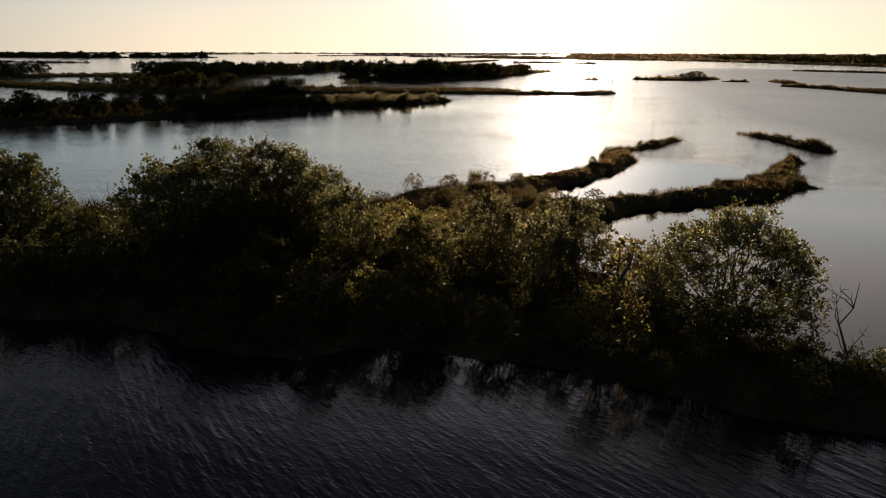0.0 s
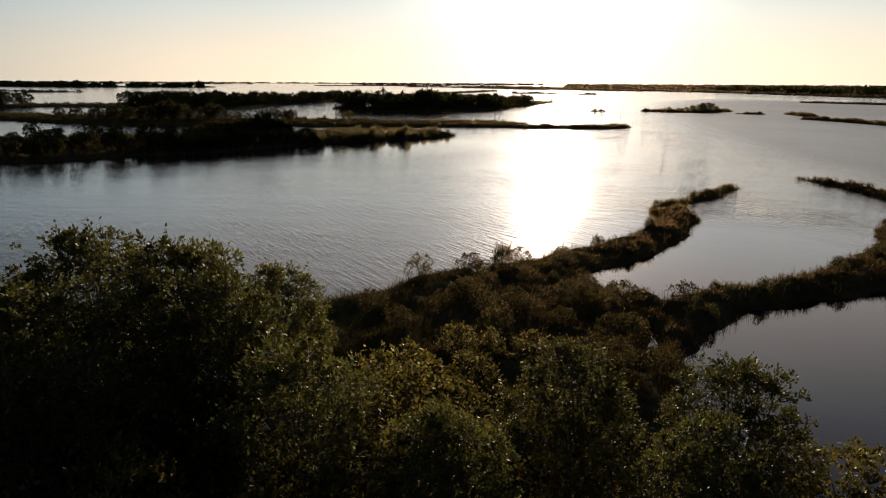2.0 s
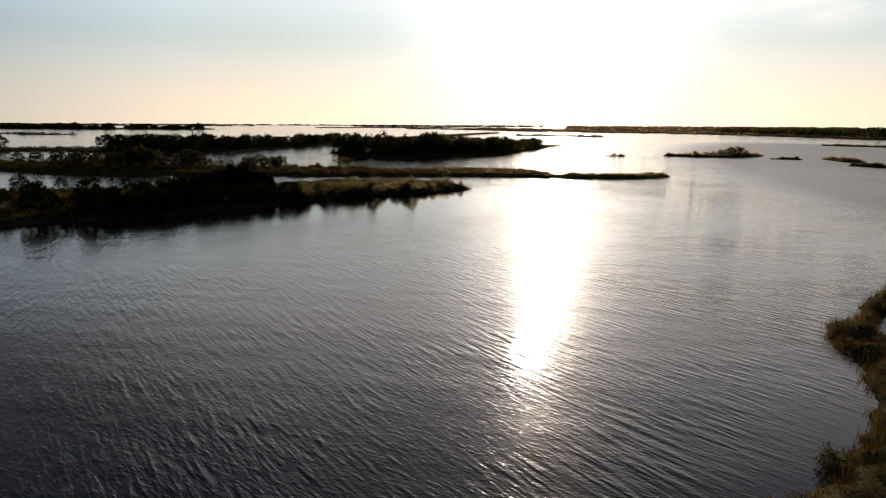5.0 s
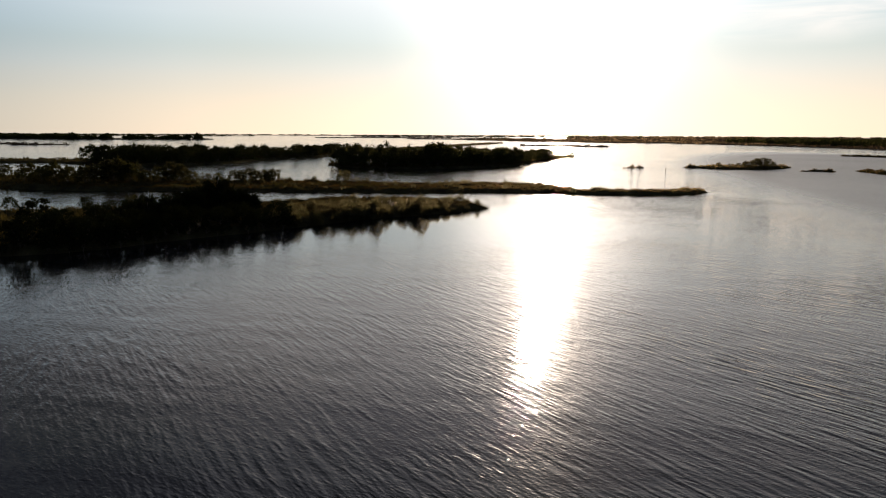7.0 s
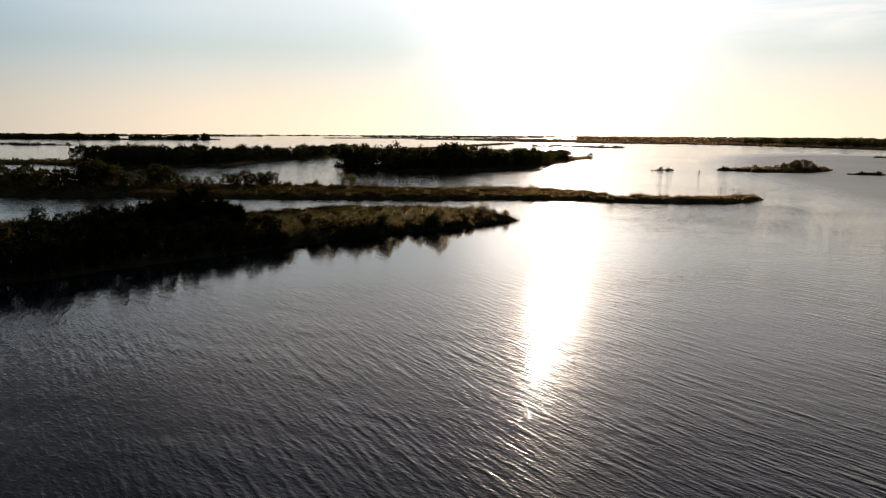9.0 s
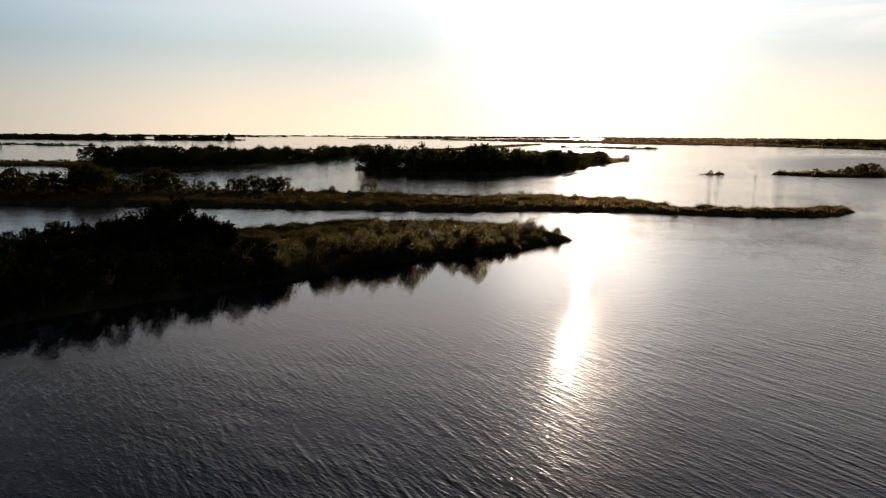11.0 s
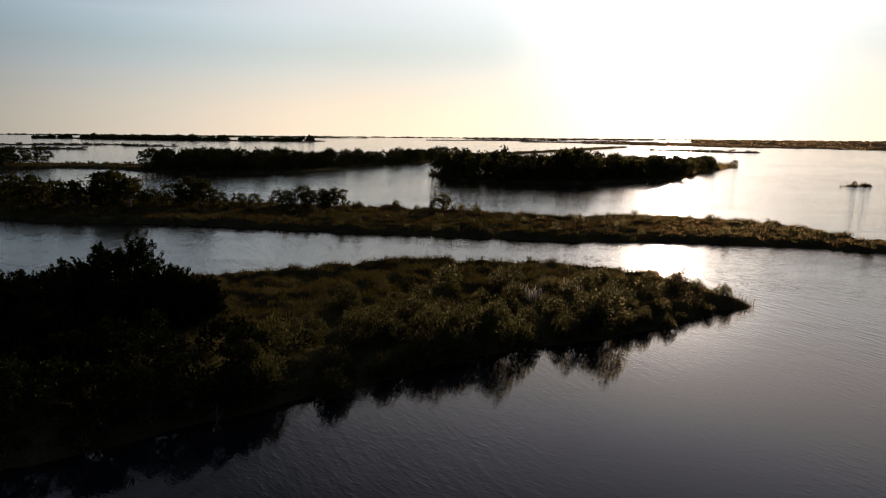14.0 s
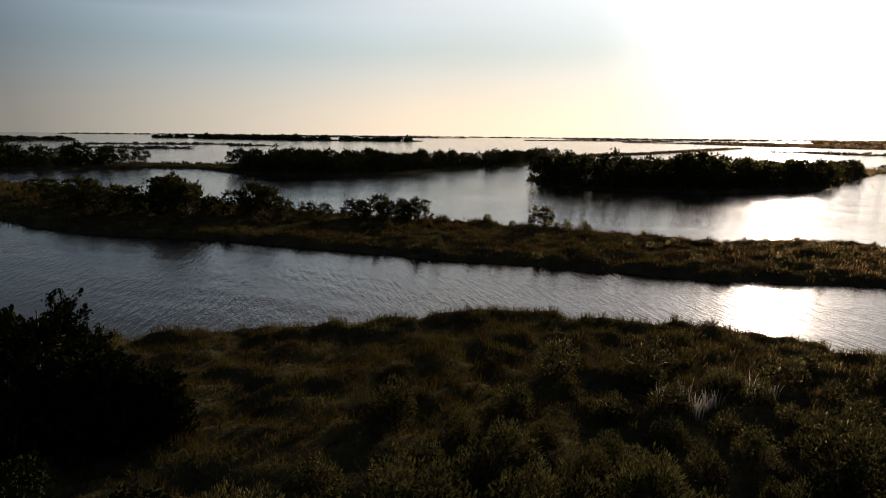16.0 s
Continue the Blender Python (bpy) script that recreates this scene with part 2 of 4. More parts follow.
        l.new(zone.outputs["Vector"], lee.inputs["Vector"])
        shelter = math_node("MULTIPLY", shelter, spread(lee.outputs["Fac"], 0.0, 0.45, 1.0, 1.0 - still))
        swell = math_node("MULTIPLY", swell, spread(lee.outputs["Fac"], 0.0, 0.45, 1.0, 1.0 - flat))
    # the chop dies away there sooner than the long wavelets
    h = math_node("MULTIPLY_ADD", h, shelter, math_node("MULTIPLY", long, swell))
    # steeper ripples round the eastern islets
    gusty = n.new("ShaderNodeMapping")
    gusty.vector_type = "TEXTURE"
    gusty.inputs["Location"].default_value, gusty.inputs["Scale"].default_value = (146, 212, 0), (90, 330, 10)
    gusty.inputs["Rotation"].default_value[2] = radians(-15)
    l.new(co.outputs["Object"], gusty.inputs["Vector"])
    gust = n.new("ShaderNodeTexGradient")
    gust.gradient_type = "SPHERICAL"
    l.new(gusty.outputs["Vector"], gust.inputs["Vector"])
    # the wind is freer on the open lagoon beyond the strip
    l.new(math_node("ADD", spread(gust.outputs["Fac"], 0.0, 0.25, 0.0, 0.3), math_node("ADD", math_node("ADD", spread(shelter, 0.1, 1.0, 0.012, 0.015), spread(place.outputs["Y"], 100.0, 190.0, 0.0, 0.02)), spread(place.outputs["Y"], 190.0, 270.0, 0.0, 0.05))), p.inputs["Roughness"])
    rough = math_node("MULTIPLY", calm, shelter)
    b = n.new("ShaderNodeBump")
    b.inputs["Distance"].default_value = 0.039
    l.new(calm, b.inputs["Strength"])
    l.new(h, b.inputs["Height"])
    l.new(b.outputs["Normal"], p.inputs["Normal"])
    # capillary ripples too fine to see spread part of the reflection
    q = n.new("ShaderNodeBsdfPrincipled")
    q.inputs["Base Color"].default_value = (0.006, 0.008, 0.012, 1)
    q.inputs["Roughness"].default_value, q.inputs["IOR"].default_value = 0.24, 1.37
    l.new(b.outputs["Normal"], q.inputs["Normal"])
    both = n.new("ShaderNodeMixShader")
    l.new(spread(rough, 0.25, 1.0, 0.0, 0.1), both.inputs["Fac"])
    l.new(p.outputs["BSDF"], both.inputs[1])
    l.new(q.outputs["BSDF"], both.inputs[2])
    l.new(both.outputs["Shader"], n["Material Output"].inputs["Surface"])
    return m


def mud(name="marsh_soil", tints=((0.035, 0.028, 0.018), (0.06, 0.055, 0.025), (0.09, 0.075, 0.04)), scale=0.35):
    m, n, l, p = material(name)
    co = n.new("ShaderNodeTexCoord")
    a = noise_node(n, l, scale, 5.0, co.outputs["Object"])
    g = noise_node(n, l, 6.0, 4.0, co.outputs["Object"])
    c = ramp(n, l, a.outputs["Fac"], list(zip((0.3, 0.55, 0.75), tints)))
    c = mix_colour(n, l, c, ramp(n, l, g.outputs["Fac"], [(0.3, (0.5, 0.5, 0.65)), (0.7, (1, 1, 1))]), 0.7, "MULTIPLY")
    l.new(c, p.inputs["Base Color"])
    p.inputs["Roughness"].default_value = 0.95
    p.inputs["Specular IOR Level"].default_value = 0.0
    b = n.new("ShaderNodeBump")
    b.inputs["Strength"].default_value, b.inputs["Distance"].default_value = 0.8, 0.08
    l.new(g.outputs["Fac"], b.inputs["Height"])
    l.new(b.outputs["Normal"], p.inputs["Normal"])
    return m


WATER, MUD = water(), mud()
SWARD = mud("dry_marsh_sward", ((0.036, 0.03, 0.02), (0.06, 0.048, 0.033), (0.085, 0.07, 0.05)), 0.012)
GRASS = foliage("marsh_grass_blades", [(0.0, (0.022, 0.024, 0.010)), (0.45, (0.042, 0.039, 0.016)), (0.85, (0.058, 0.046, 0.022)), (1.0, (0.08, 0.064, 0.03))], 0.38, 0.8, (0.040, 0.032, 0.014), (1.8, 1.6, 0.85), 0.0, (0.17, 0.122, 0.078))
RUST_GRASS = foliage("rusty_grass_blades", [(0.0, (0.022, 0.019, 0.007)), (0.45, (0.045, 0.032, 0.013)), (0.85, (0.062, 0.042, 0.018)), (1.0, (0.085, 0.06, 0.028))], 0.38, 0.8, (0.034, 0.034, 0.012), (1.9, 1.5, 0.85), 0.0, (0.17, 0.122, 0.078))
STRAW = foliage("straw_marsh_grass", [(0.0, (0.036, 0.03, 0.019)), (0.6, (0.06, 0.048, 0.032)), (1.0, (0.085, 0.068, 0.047))], 0.1, 0.8, None, (1.3, 1.15, 0.9), 0.0, (0.06, 0.05, 0.038))
DRY = foliage("bleached_reed", [(0.0, (0.45, 0.42, 0.36)), (1.0, (0.7, 0.66, 0.58))], 0.35, 0.7, None, (1.0, 1.0, 1.0))
LEAF = foliage("broad_leaves", [(0.0, (0.031, 0.037, 0.015)), (0.6, (0.053, 0.058, 0.025)), (1.0, (0.09, 0.092, 0.045))], 0.55, 0.5, None, (1.8, 1.7, 0.85), 0.14, (0.33, 0.26, 0.155))
SHRUB_LEAF = foliage("shrub_leaves", [(0.0, (0.045, 0.046, 0.017)), (0.6, (0.078, 0.074, 0.027)), (1.0, (0.115, 0.1, 0.042))], 0.55, 0.48, None, (1.9, 1.7, 0.85), 0.18, (0.36, 0.28, 0.15))
GREY_LEAF = foliage("grey_green_leaves", [(0.0, (0.026, 0.028, 0.015)), (0.6, (0.043, 0.043, 0.023)), (1.0, (0.07, 0.068, 0.038))], 0.42, 0.8, None, (1.5, 1.4, 0.85), 0.0, (0.21, 0.168, 0.105))
DARK_LEAF = foliage("dull_dark_leaves", [(0.0, (0.018, 0.021, 0.007)), (0.7, (0.032, 0.034, 0.010)), (1.0, (0.055, 0.05, 0.016))], 0.28, 0.8, None, (1.8, 1.6, 0.8), 0.01)
CEDAR_LEAF = foliage("cedar_sprays", [(0.0, (0.010, 0.014, 0.006)), (1.0, (0.022, 0.026, 0.010))], 0.08, 0.7, None, (2.0, 1.6, 0.8), 0.0, (0.03, 0.025, 0.015))
FAR_LEAF = foliage("woodland_leaves", [(0.0, (0.02, 0.027, 0.009)), (1.0, (0.05, 0.052, 0.017))], 0.08, 0.7, None, (1.5, 1.35, 0.9), 0.0, (0.055, 0.045, 0.034))
BRUSH_LEAF = foliage("dull_brush_leaves", [(0.0, (0.026, 0.025, 0.011)), (0.6, (0.046, 0.041, 0.018)), (1.0, (0.075, 0.062, 0.03))], 0.45, 0.7, None, (1.8, 1.55, 0.85), 0.02, (0.13, 0.1, 0.065))
BARK = bark("grey_brown_bark", (0.05, 0.04, 0.03), (0.16, 0.13, 0.10))
DEAD = bark("bleached_dead_wood", (0.16, 0.14, 0.12), (0.42, 0.38, 0.33))

# ---- mesh helpers ----
def tri_mesh(name, verts, tris, mat, smooth=False):
    verts, tris = np.asarray(verts, dtype=np.float32), np.asarray(tris, dtype=np.int32)
    me = bpy.data.meshes.new(name)
    me.vertices.add(len(verts))
    me.vertices.foreach_set("co", verts.ravel())
    me.loops.add(tris.size)
    me.loops.foreach_set("vertex_index", tris.ravel())
    me.polygons.add(len(tris))
    me.polygons.foreach_set("loop_start", np.arange(0, tris.size, 3, dtype=np.int32))
    me.polygons.foreach_set("loop_total", np.full(len(tris), 3, dtype=np.int32))
    if smooth:
        me.polygons.foreach_set("use_smooth", np.ones(len(tris), dtype=bool))
    me.materials.append(mat)
    me.update(calc_edges=True)
    return me


def part(name, mesh, parent, label=""):
    ob = new(name, mesh)
    ob.parent = parent
    return tagged(ob, label)


def lattice(ix, iy, seed):
    h = np.sin(ix * 127.1 + iy * 311.7 + seed * 74.7) * 43758.5453
    return h - np.floor(h)


def value_noise(x, y, seed=0):
    """Smooth noise from 0 to 1 over the plan."""
    ix, iy = np.floor(x), np.floor(y)
    fx, fy = x - ix, y - iy
    fx, fy = fx * fx * (3 - 2 * fx), fy * fy * (3 - 2 * fy)
    a, b = lattice(ix, iy, seed), lattice(ix + 1, iy, seed)
    c, d = lattice(ix, iy + 1, seed), lattice(ix + 1, iy + 1, seed)
    return (a * (1 - fx) + b * fx) * (1 - fy) + (c * (1 - fx) + d * fx) * fy


def shore(chains, x, y, ragged):
    """Distance to an island's shoreline (inside: minus), from its spines of (x, y, half width)."""
    best = np.full(np.shape(x), 1e9)
    for chain in chains:
        for (ax, ay, ar), (bx, by, br) in zip(chain, chain[1:]):
            dx, dy = bx - ax, by - ay
            k = np.clip(((x - ax) * dx + (y - ay) * dy) / (dx * dx + dy * dy), 0, 1)
            best = np.minimum(best, np.hypot(x - ax - k * dx, y - ay - k * dy) - ar - k * (br - ar))
    wob = (value_noise(x / 3.1, y / 3.1, 1) - 0.5) * 1.0 + (value_noise(x / 1.1, y / 1.1, 2) - 0.5) * 0.6 + (value_noise(x / 11, y / 11, 3) - 0.5) * 2.0
    return best + wob * ragged


def bounds(chains, grow):
    p = np.array([q for c in chains for q in c])
    return (p[:, 0] - p[:, 2]).min() - grow, (p[:, 0] + p[:, 2]).max() + grow, (p[:, 1] - p[:, 2]).min() - grow, (p[:, 1] + p[:, 2]).max() + grow


def hummock(x, y):
    """Rounded tussock mounds a metre or two across, 0 to 1."""
    a = np.clip(value_noise(x / 1.25, y / 1.25, 5) * 1.6 - 0.45, 0, 1)
    return 0.7 * np.sqrt(a) * (0.4 + 0.6 * value_noise(x / 5, y / 5, 6)) + 0.3 * value_noise(x / 0.6, y / 0.6, 7)


def bank_height(s, x, y, rise):
    up = np.clip(-s / 1.2, -1, 1)
    return rise * up + 0.9 * hummock(x, y) * np.clip(-s / 0.8, 0, 1)


def island(label, chains, cell, ragged=1.0, rise=0.3, soil=None):
    """A low marsh bank that comes up out of the water."""
    x0, x1, y0, y1 = bounds(chains, 3 * cell + 2 * ragged)
    gx, gy = np.meshgrid(np.arange(x0, x1, cell), np.arange(y0, y1, cell), indexing="ij")
    s = shore(chains, gx, gy, ragged)
    z = bank_height(s, gx, gy, rise)
    keep = s < 1.2 + cell
    idx = np.arange(gx.size).reshape(gx.shape)
    q = keep[:-1, :-1] & keep[1:, :-1] & keep[1:, 1:] & keep[:-1, 1:]
    a, b, c, d = idx[:-1, :-1][q], idx[1:, :-1][q], idx[1:, 1:][q], idx[:-1, 1:][q]
    tris = np.concatenate([np.stack([a, b, c], 1), np.stack([a, c, d], 1)])
    used = np.unique(tris)
    remap = np.zeros(gx.size, dtype=np.int32)
    remap[used] = np.arange(len(used))
    v = np.stack([gx.ravel(), gy.ravel(), z.ravel()], 1)[used]
    ob = new("ground", tri_mesh("ground", v, remap[tris], soil or MUD, True))
    return tagged(ob, label, "marsh island", "marsh islands", "structure")


def scatter(rng, chains, per_m2, ragged, inset=0.1, area=None):
    x0, x1, y0, y1 = area or bounds(chains, 1)
    n = int((x1 - x0) * (y1 - y0) * per_m2)
    x, y = rng.uniform(x0, x1, n), rng.uniform(y0, y1, n)
    s = shore(chains, x, y, ragged)
    ok = s < -inset
    return x[ok], y[ok], s[ok]


def blades(rng, x, y, z, height, count, spread, width, lean=0.45):
    """Tufts of bent, tapering blades: verts and triangles."""
    n = len(x)
    r = lambda lo, hi: rng.uniform(lo, hi, (n, count))
    az = r(0, 2 * math.pi)
    rad = spread * np.sqrt(r(0, 1))
    bx, by = x[:, None] + rad * np.cos(az), y[:, None] + rad * np.sin(az)
    h = height[:, None] * r(0.55, 1.1)
    out = lean * r(0.3, 1.2) * h
    az = az + r(-0.7, 0.7)
    dx, dy = np.cos(az), np.sin(az)
    face = r(0, math.pi)
    wx, wy = np.cos(face) * width, np.sin(face) * width
    zb = np.repeat(z[:, None], count, 1) - 0.05
    v = np.empty((n, count, 5, 3))
    for k, (side, f, up) in enumerate(((-1, 0, 0), (1, 0, 0), (-0.8, 0.35, 0.6), (0.8, 0.35, 0.6), (0, 1, 1))):
        v[:, :, k, 0] = bx + side * wx + dx * out * f
        v[:, :, k, 1] = by + side * wy + dy * out * f
        v[:, :, k, 2] = zb + h * up * (1 - 0.12 * f)
    t = np.array([[0, 1, 3], [0, 3, 2], [2, 3, 4]])
    tris = (np.arange(n * count) * 5)[:, None, None] + t[None]
    return v.reshape(-1, 3), tris.reshape(-1, 3)


def grass(label, chains, per_m2, count, tall, spread, width, seed, ragged=1.0, rise=0.3, mat=None, area=None, trim=None, lean=0.45):
    rng = np.random.default_rng(seed)
    x, y, s = scatter(rng, chains, per_m2, ragged, -0.15, area)
    z = bank_height(s, x, y, rise)
    lump = hummock(x, y) * 0.8 + value_noise(x / 6, y / 6, 9) * 0.5
    h = tall * (0.35 + 0.9 * lump) * rng.uniform(0.8, 1.15, len(x))
    if trim:
        h = h * trim(x, y)
    v, t = blades(rng, x, y, np.maximum(z, -0.05), h, count, spread, width, lean)
    ob = new("marsh_grass", tri_mesh("marsh_grass", v, t, mat or GRASS))
    return tagged(ob, label, "grass", "", "stuff")


# ---- water ----
def water_sheet():
    bm = bmesh.new()
    half = 4600
    vs = [bm.verts.new((sx * half, sy * half + 100, 0)) for sx, sy in ((-1, -1), (1, -1), (1, 1), (-1, 1))]
    bm.faces.new(vs)
    me = bpy.data.meshes.new("water")
    bm.to_mesh(me)
    bm.free()
    me.materials.append(WATER)
    return tagged(new("water", me), "calm rippled lagoon water under a low sun", "water", "", "structure")


water_sheet()

# ---- marsh islands: spines of (x, y, half width) ----
A = [[(-44, 36, 9), (-24, 36.5, 9.3), (-12, 36, 9.8), (-4, 35, 11.5), (-1.2, 40.0, 9.4), (2.3, 46.0, 7.6), (5.4, 54.2, 2.6), (9.2, 56.8, 2.8), (12.8, 60.7, 2.5), (15.9, 64.4, 2.1), (17.6, 67.2, 2.1), (19.2, 70.2, 2.3), (19.0, 72.8, 1.9), (20.4, 75.8, 1.8), (22.8, 78.4, 1.5), (26.2, 81.6, 1.6), (30.4, 86.6, 1.2)],
     [(-2, 33, 8), (5.4, 27, 5.4), (10.6, 22, 3.1), (14.5, 19, 1.8), (22, 14.5, 2.0)],
     [(6.2, 37.0, 1.6), (8.0, 40.4, 1.9), (9.3, 42.6, 1.8), (10.2, 45.6, 3.0), (13.6, 48.2, 2.1), (19, 50.0, 2.0), (25, 53.2, 2.8), (28, 56, 2.9), (31, 59.6, 2.1), (34, 65.3, 1.1), (36.5, 69, 0.9)],
     [(28, 56, 2.5), (32, 55, 0.8)], [(4.5, 44.5, 3.0), (8.4, 46.6, 3.3)]]
A2 = [[(42, 94.5, 0.3), (43.6, 88, 0.65), (43.9, 81, 0.6), (44.4, 76.7, 0.3)]]
B = [[(1.6, 156.6, 1.1), (-2.5, 157.0, 2.8), (-6.2, 157.6, 6.6), (-12, 156.8, 10.1), (-19.7, 154.4, 12.0), (-27.6, 148.4, 12.8), (-37.5, 140.2, 13.9), (-50, 132.6, 17.2), (-68, 123.5, 19), (-88, 113.5, 19)]]
C = [[(46.5, 188.5, 1), (38, 183, 3.4), (30, 183.5, 4), (20, 185.5, 4), (10, 193, 10.3), (3.5, 195, 11.4), (-8, 191.3, 8.8), (-20, 194, 11), (-40, 195.5, 11), (-55, 197, 12), (-75, 198, 14), (-100, 205, 11), (-125, 216, 9), (-142, 226, 5.5), (-170, 240, 6)]]
D = [[(-40, 297, 6), (-25, 284.5, 13), (-8, 284.5, 13), (8, 298, 13), (22, 325, 11), (36, 352, 8), (52, 380, 4), (61, 394, 1.5)]]
E = [[(-300, 270, 30), (-200, 294, 22), (-172, 309, 10), (-150, 313, 10), (-128, 307, 16), (-105, 297, 16), (-97, 315, 14), (-89, 345, 12), (-76, 380, 9), (-67, 425, 7), (-62, 500, 5), (-34, 557, 5), (2, 669, 6), (64, 886, 8)]]
F_ISLE = [[(81, 287, 1.5), (90, 282, 5.5), (100, 282, 6.5), (112, 287, 2.5), (116, 290, 1)]]
SMALL = [[[(58, 284, 0.6), (64, 284.6, 0.6)]], [[(58, 404, 0.8), (64, 405.5, 0.8)]], [[(110, 267, 0.9), (117, 265, 1.2)]],
         [[(129, 268, 1.4), (127, 247, 2)]], [[(116, 231, 1.6), (122, 218, 3), (124, 199, 3.2), (130, 180, 3)]], [[(220, 426, 2), (248, 384, 3)]]]
FAR = [[[(-376, 645, 6), (-340, 652, 6)]], [[(-402, 500, 6), (-330, 522, 5)]], [[(-505, 615, 8), (-414, 686, 7)]], [[(-700, 640, 18), (-715, 770, 20)]],
       [[(85, 720, 10), (125, 668, 10), (148, 671, 4)]],
       [[(-820, 1200, 30), (-580, 1110, 25), (-405, 1190, 16)]], [[(-950, 1250, 35), (-820, 1400, 25)]],
       [[(-60, 1500, 16), (180, 1350, 20)]], [[(-300, 1750, 20), (0, 1900, 26)]]]
RIGHT = [[(580, 380, 70), (440, 590, 90), (455, 780, 110), (400, 1010, 110), (230, 1090, 95), (150, 1400, 120)]]
RIGHT_BACK = [[(-260, 2250, 22), (60, 1950, 34), (260, 1640, 60), (480, 1320, 270), (800, 2000, 430), (1150, 3000, 600)], [(760, 760, 240), (1250, 1300, 500), (1900, 2100, 700)]]
RIM = [[(-2600, 2600, 60), (-1500, 3300, 60), (0, 3700, 60), (1200, 3500, 60), (2400, 2500, 80)], [(-1500, 2300, 40), (-700, 2450, 30)], [(-300, 2600, 40), (500, 2700, 60)]]

island("low muddy marsh island with two grassy spits", A, 0.35)
island("narrow islet of dark marsh mud", A2, 0.3, 0.5)
island("broad wedge of marsh with a ragged bank", B, 0.5)
island("long strip of marsh between two channels", C, 0.7)
island("wooded island in open water", D, 1.2)
island("wooded shore that runs far into the lagoon", E, 2.0)
island("small marsh islet with bushes", F_ISLE, 0.6)
for c in SMALL:
    island("tiny low islet in open water", c, 0.5, 0.6)
for c in FAR:
    island("distant low marsh bank", c, 4.0, 3.0, soil=SWARD)
island("far marshy shore with woods", RIGHT, 8.0, 6.0, soil=SWARD)
island("flat marsh reaching back to the horizon", RIGHT_BACK, 30.0, 15.0, 0.6, SWARD)
for c in RIM:
    island("hazy far shore on the horizon", [c], 25.0, 15.0, 1.0, SWARD)

grass("rusty and olive marsh grass on the near island", A, 12.0, 8, 0.41, 0.17, 0.0105, 11, mat=RUST_GRASS, area=(-14, 40, 17, 90), lean=0.8)
grass("dark marsh grass under the trees of the near island", A, 3.0, 9, 0.8, 0.3, 0.02, 10, area=(-54, -14, 24, 50))
grass("straw-coloured grass on the narrow islet", A2, 9.0, 14, 0.75, 0.2, 0.018, 12, 0.5)
grass("olive marsh grass in tussocks on the broad wedge", B, 11.0, 8, 0.5, 0.17, 0.0125, 13, area=(-42, 4, 108, 170), trim=lambda x, y: 0.55 + 0.45 * np.clip((y - 158 - 0.62 * x) / 5, 0, 1), lean=0.7)
grass("dark marsh grass on the shaded end of the wedge", B, 1.3, 9, 0.9, 0.4, 0.035, 9, area=(-110, -42, 80, 170))
grass("olive and brown marsh grass along the strip", C, 4.2, 8, 0.5, 0.3, 0.016, 14, mat=RUST_GRASS, area=(-80, 50, 170, 215))
grass("olive marsh grass at the strip's far end", C, 0.8, 9, 0.9, 0.5, 0.05, 8, area=(-180, -80, 180, 250))
grass("marsh grass under the trees of the wooded island", D, 0.5, 10, 1.0, 0.6, 0.08, 15)
grass("pale marsh grass along the wooded shore", E, 0.09, 12, 1.1, 1.0, 0.16, 16)
grass("straw-coloured grass on the bushy islet", F_ISLE, 1.5, 12, 0.8, 0.4, 0.06, 17)
for k, c in enumerate(SMALL):
    grass("straw-coloured grass on a tiny islet", c, 1.5, 12, 0.7, 0.4, 0.06, 20 + k, 0.6)
for k, c in enumerate(FAR):
    grass("dull marsh grass on a distant bank", c, 0.03, 12, 1.8, 2.0, 0.4, 30 + k, 3.0, mat=STRAW)
grass("dull marsh grass on the far shore", RIGHT, 0.005, 12, 2.2, 4.5, 1.1, 41, 6.0, mat=STRAW)
grass("dull marsh grass on the flats", RIGHT_BACK, 0.00025, 12, 3.0, 12.0, 3.0, 42, 15.0, mat=STRAW)
for k, c in enumerate(RIM):
    grass("hazy scrub on the horizon shore", [c], 0.001, 10, 6.0, 9.0, 2.5, 44 + k, 15.0, 1.0, FAR_LEAF)

def reed_fringe(label, chains, area, per_m2, tall, seed, mat, band=0.8):
    """Upright reeds along the shoreline."""
    rng = np.random.default_rng(seed)
    x, y, s = scatter(rng, chains, per_m2, 1.0, -0.25, area)
    near = (s > -band) & (value_noise(x / 1.7, y / 1.7, 21) > 0.38)
    x, y, s = x[near], y[near], s[near]
    z = np.maximum(bank_height(s, x, y, 0.3), -0.05)
    v, t = blades(rng, x, y, z, tall * rng.uniform(0.5, 1.15, len(x)), 4, 0.12, 0.009, 0.22)
    return tagged(new("marsh_reeds", tri_mesh("marsh_reeds", v, t, mat)), label, "reeds", "", "stuff")


reed_fringe("thin upright reeds along the shore of the near island", A, (-14, 34, 44, 90), 5, 0.9, 51, RUST_GRASS)
reed_fringe("thin upright reeds along the shore of the near island", A, (2, 20, 13, 32), 12, 0.9, 52, GRASS)
reed_fringe("dark reeds drooping over the bank of the wedge", B, (-24, 4, 128, 172), 10, 0.9, 53, GRASS)

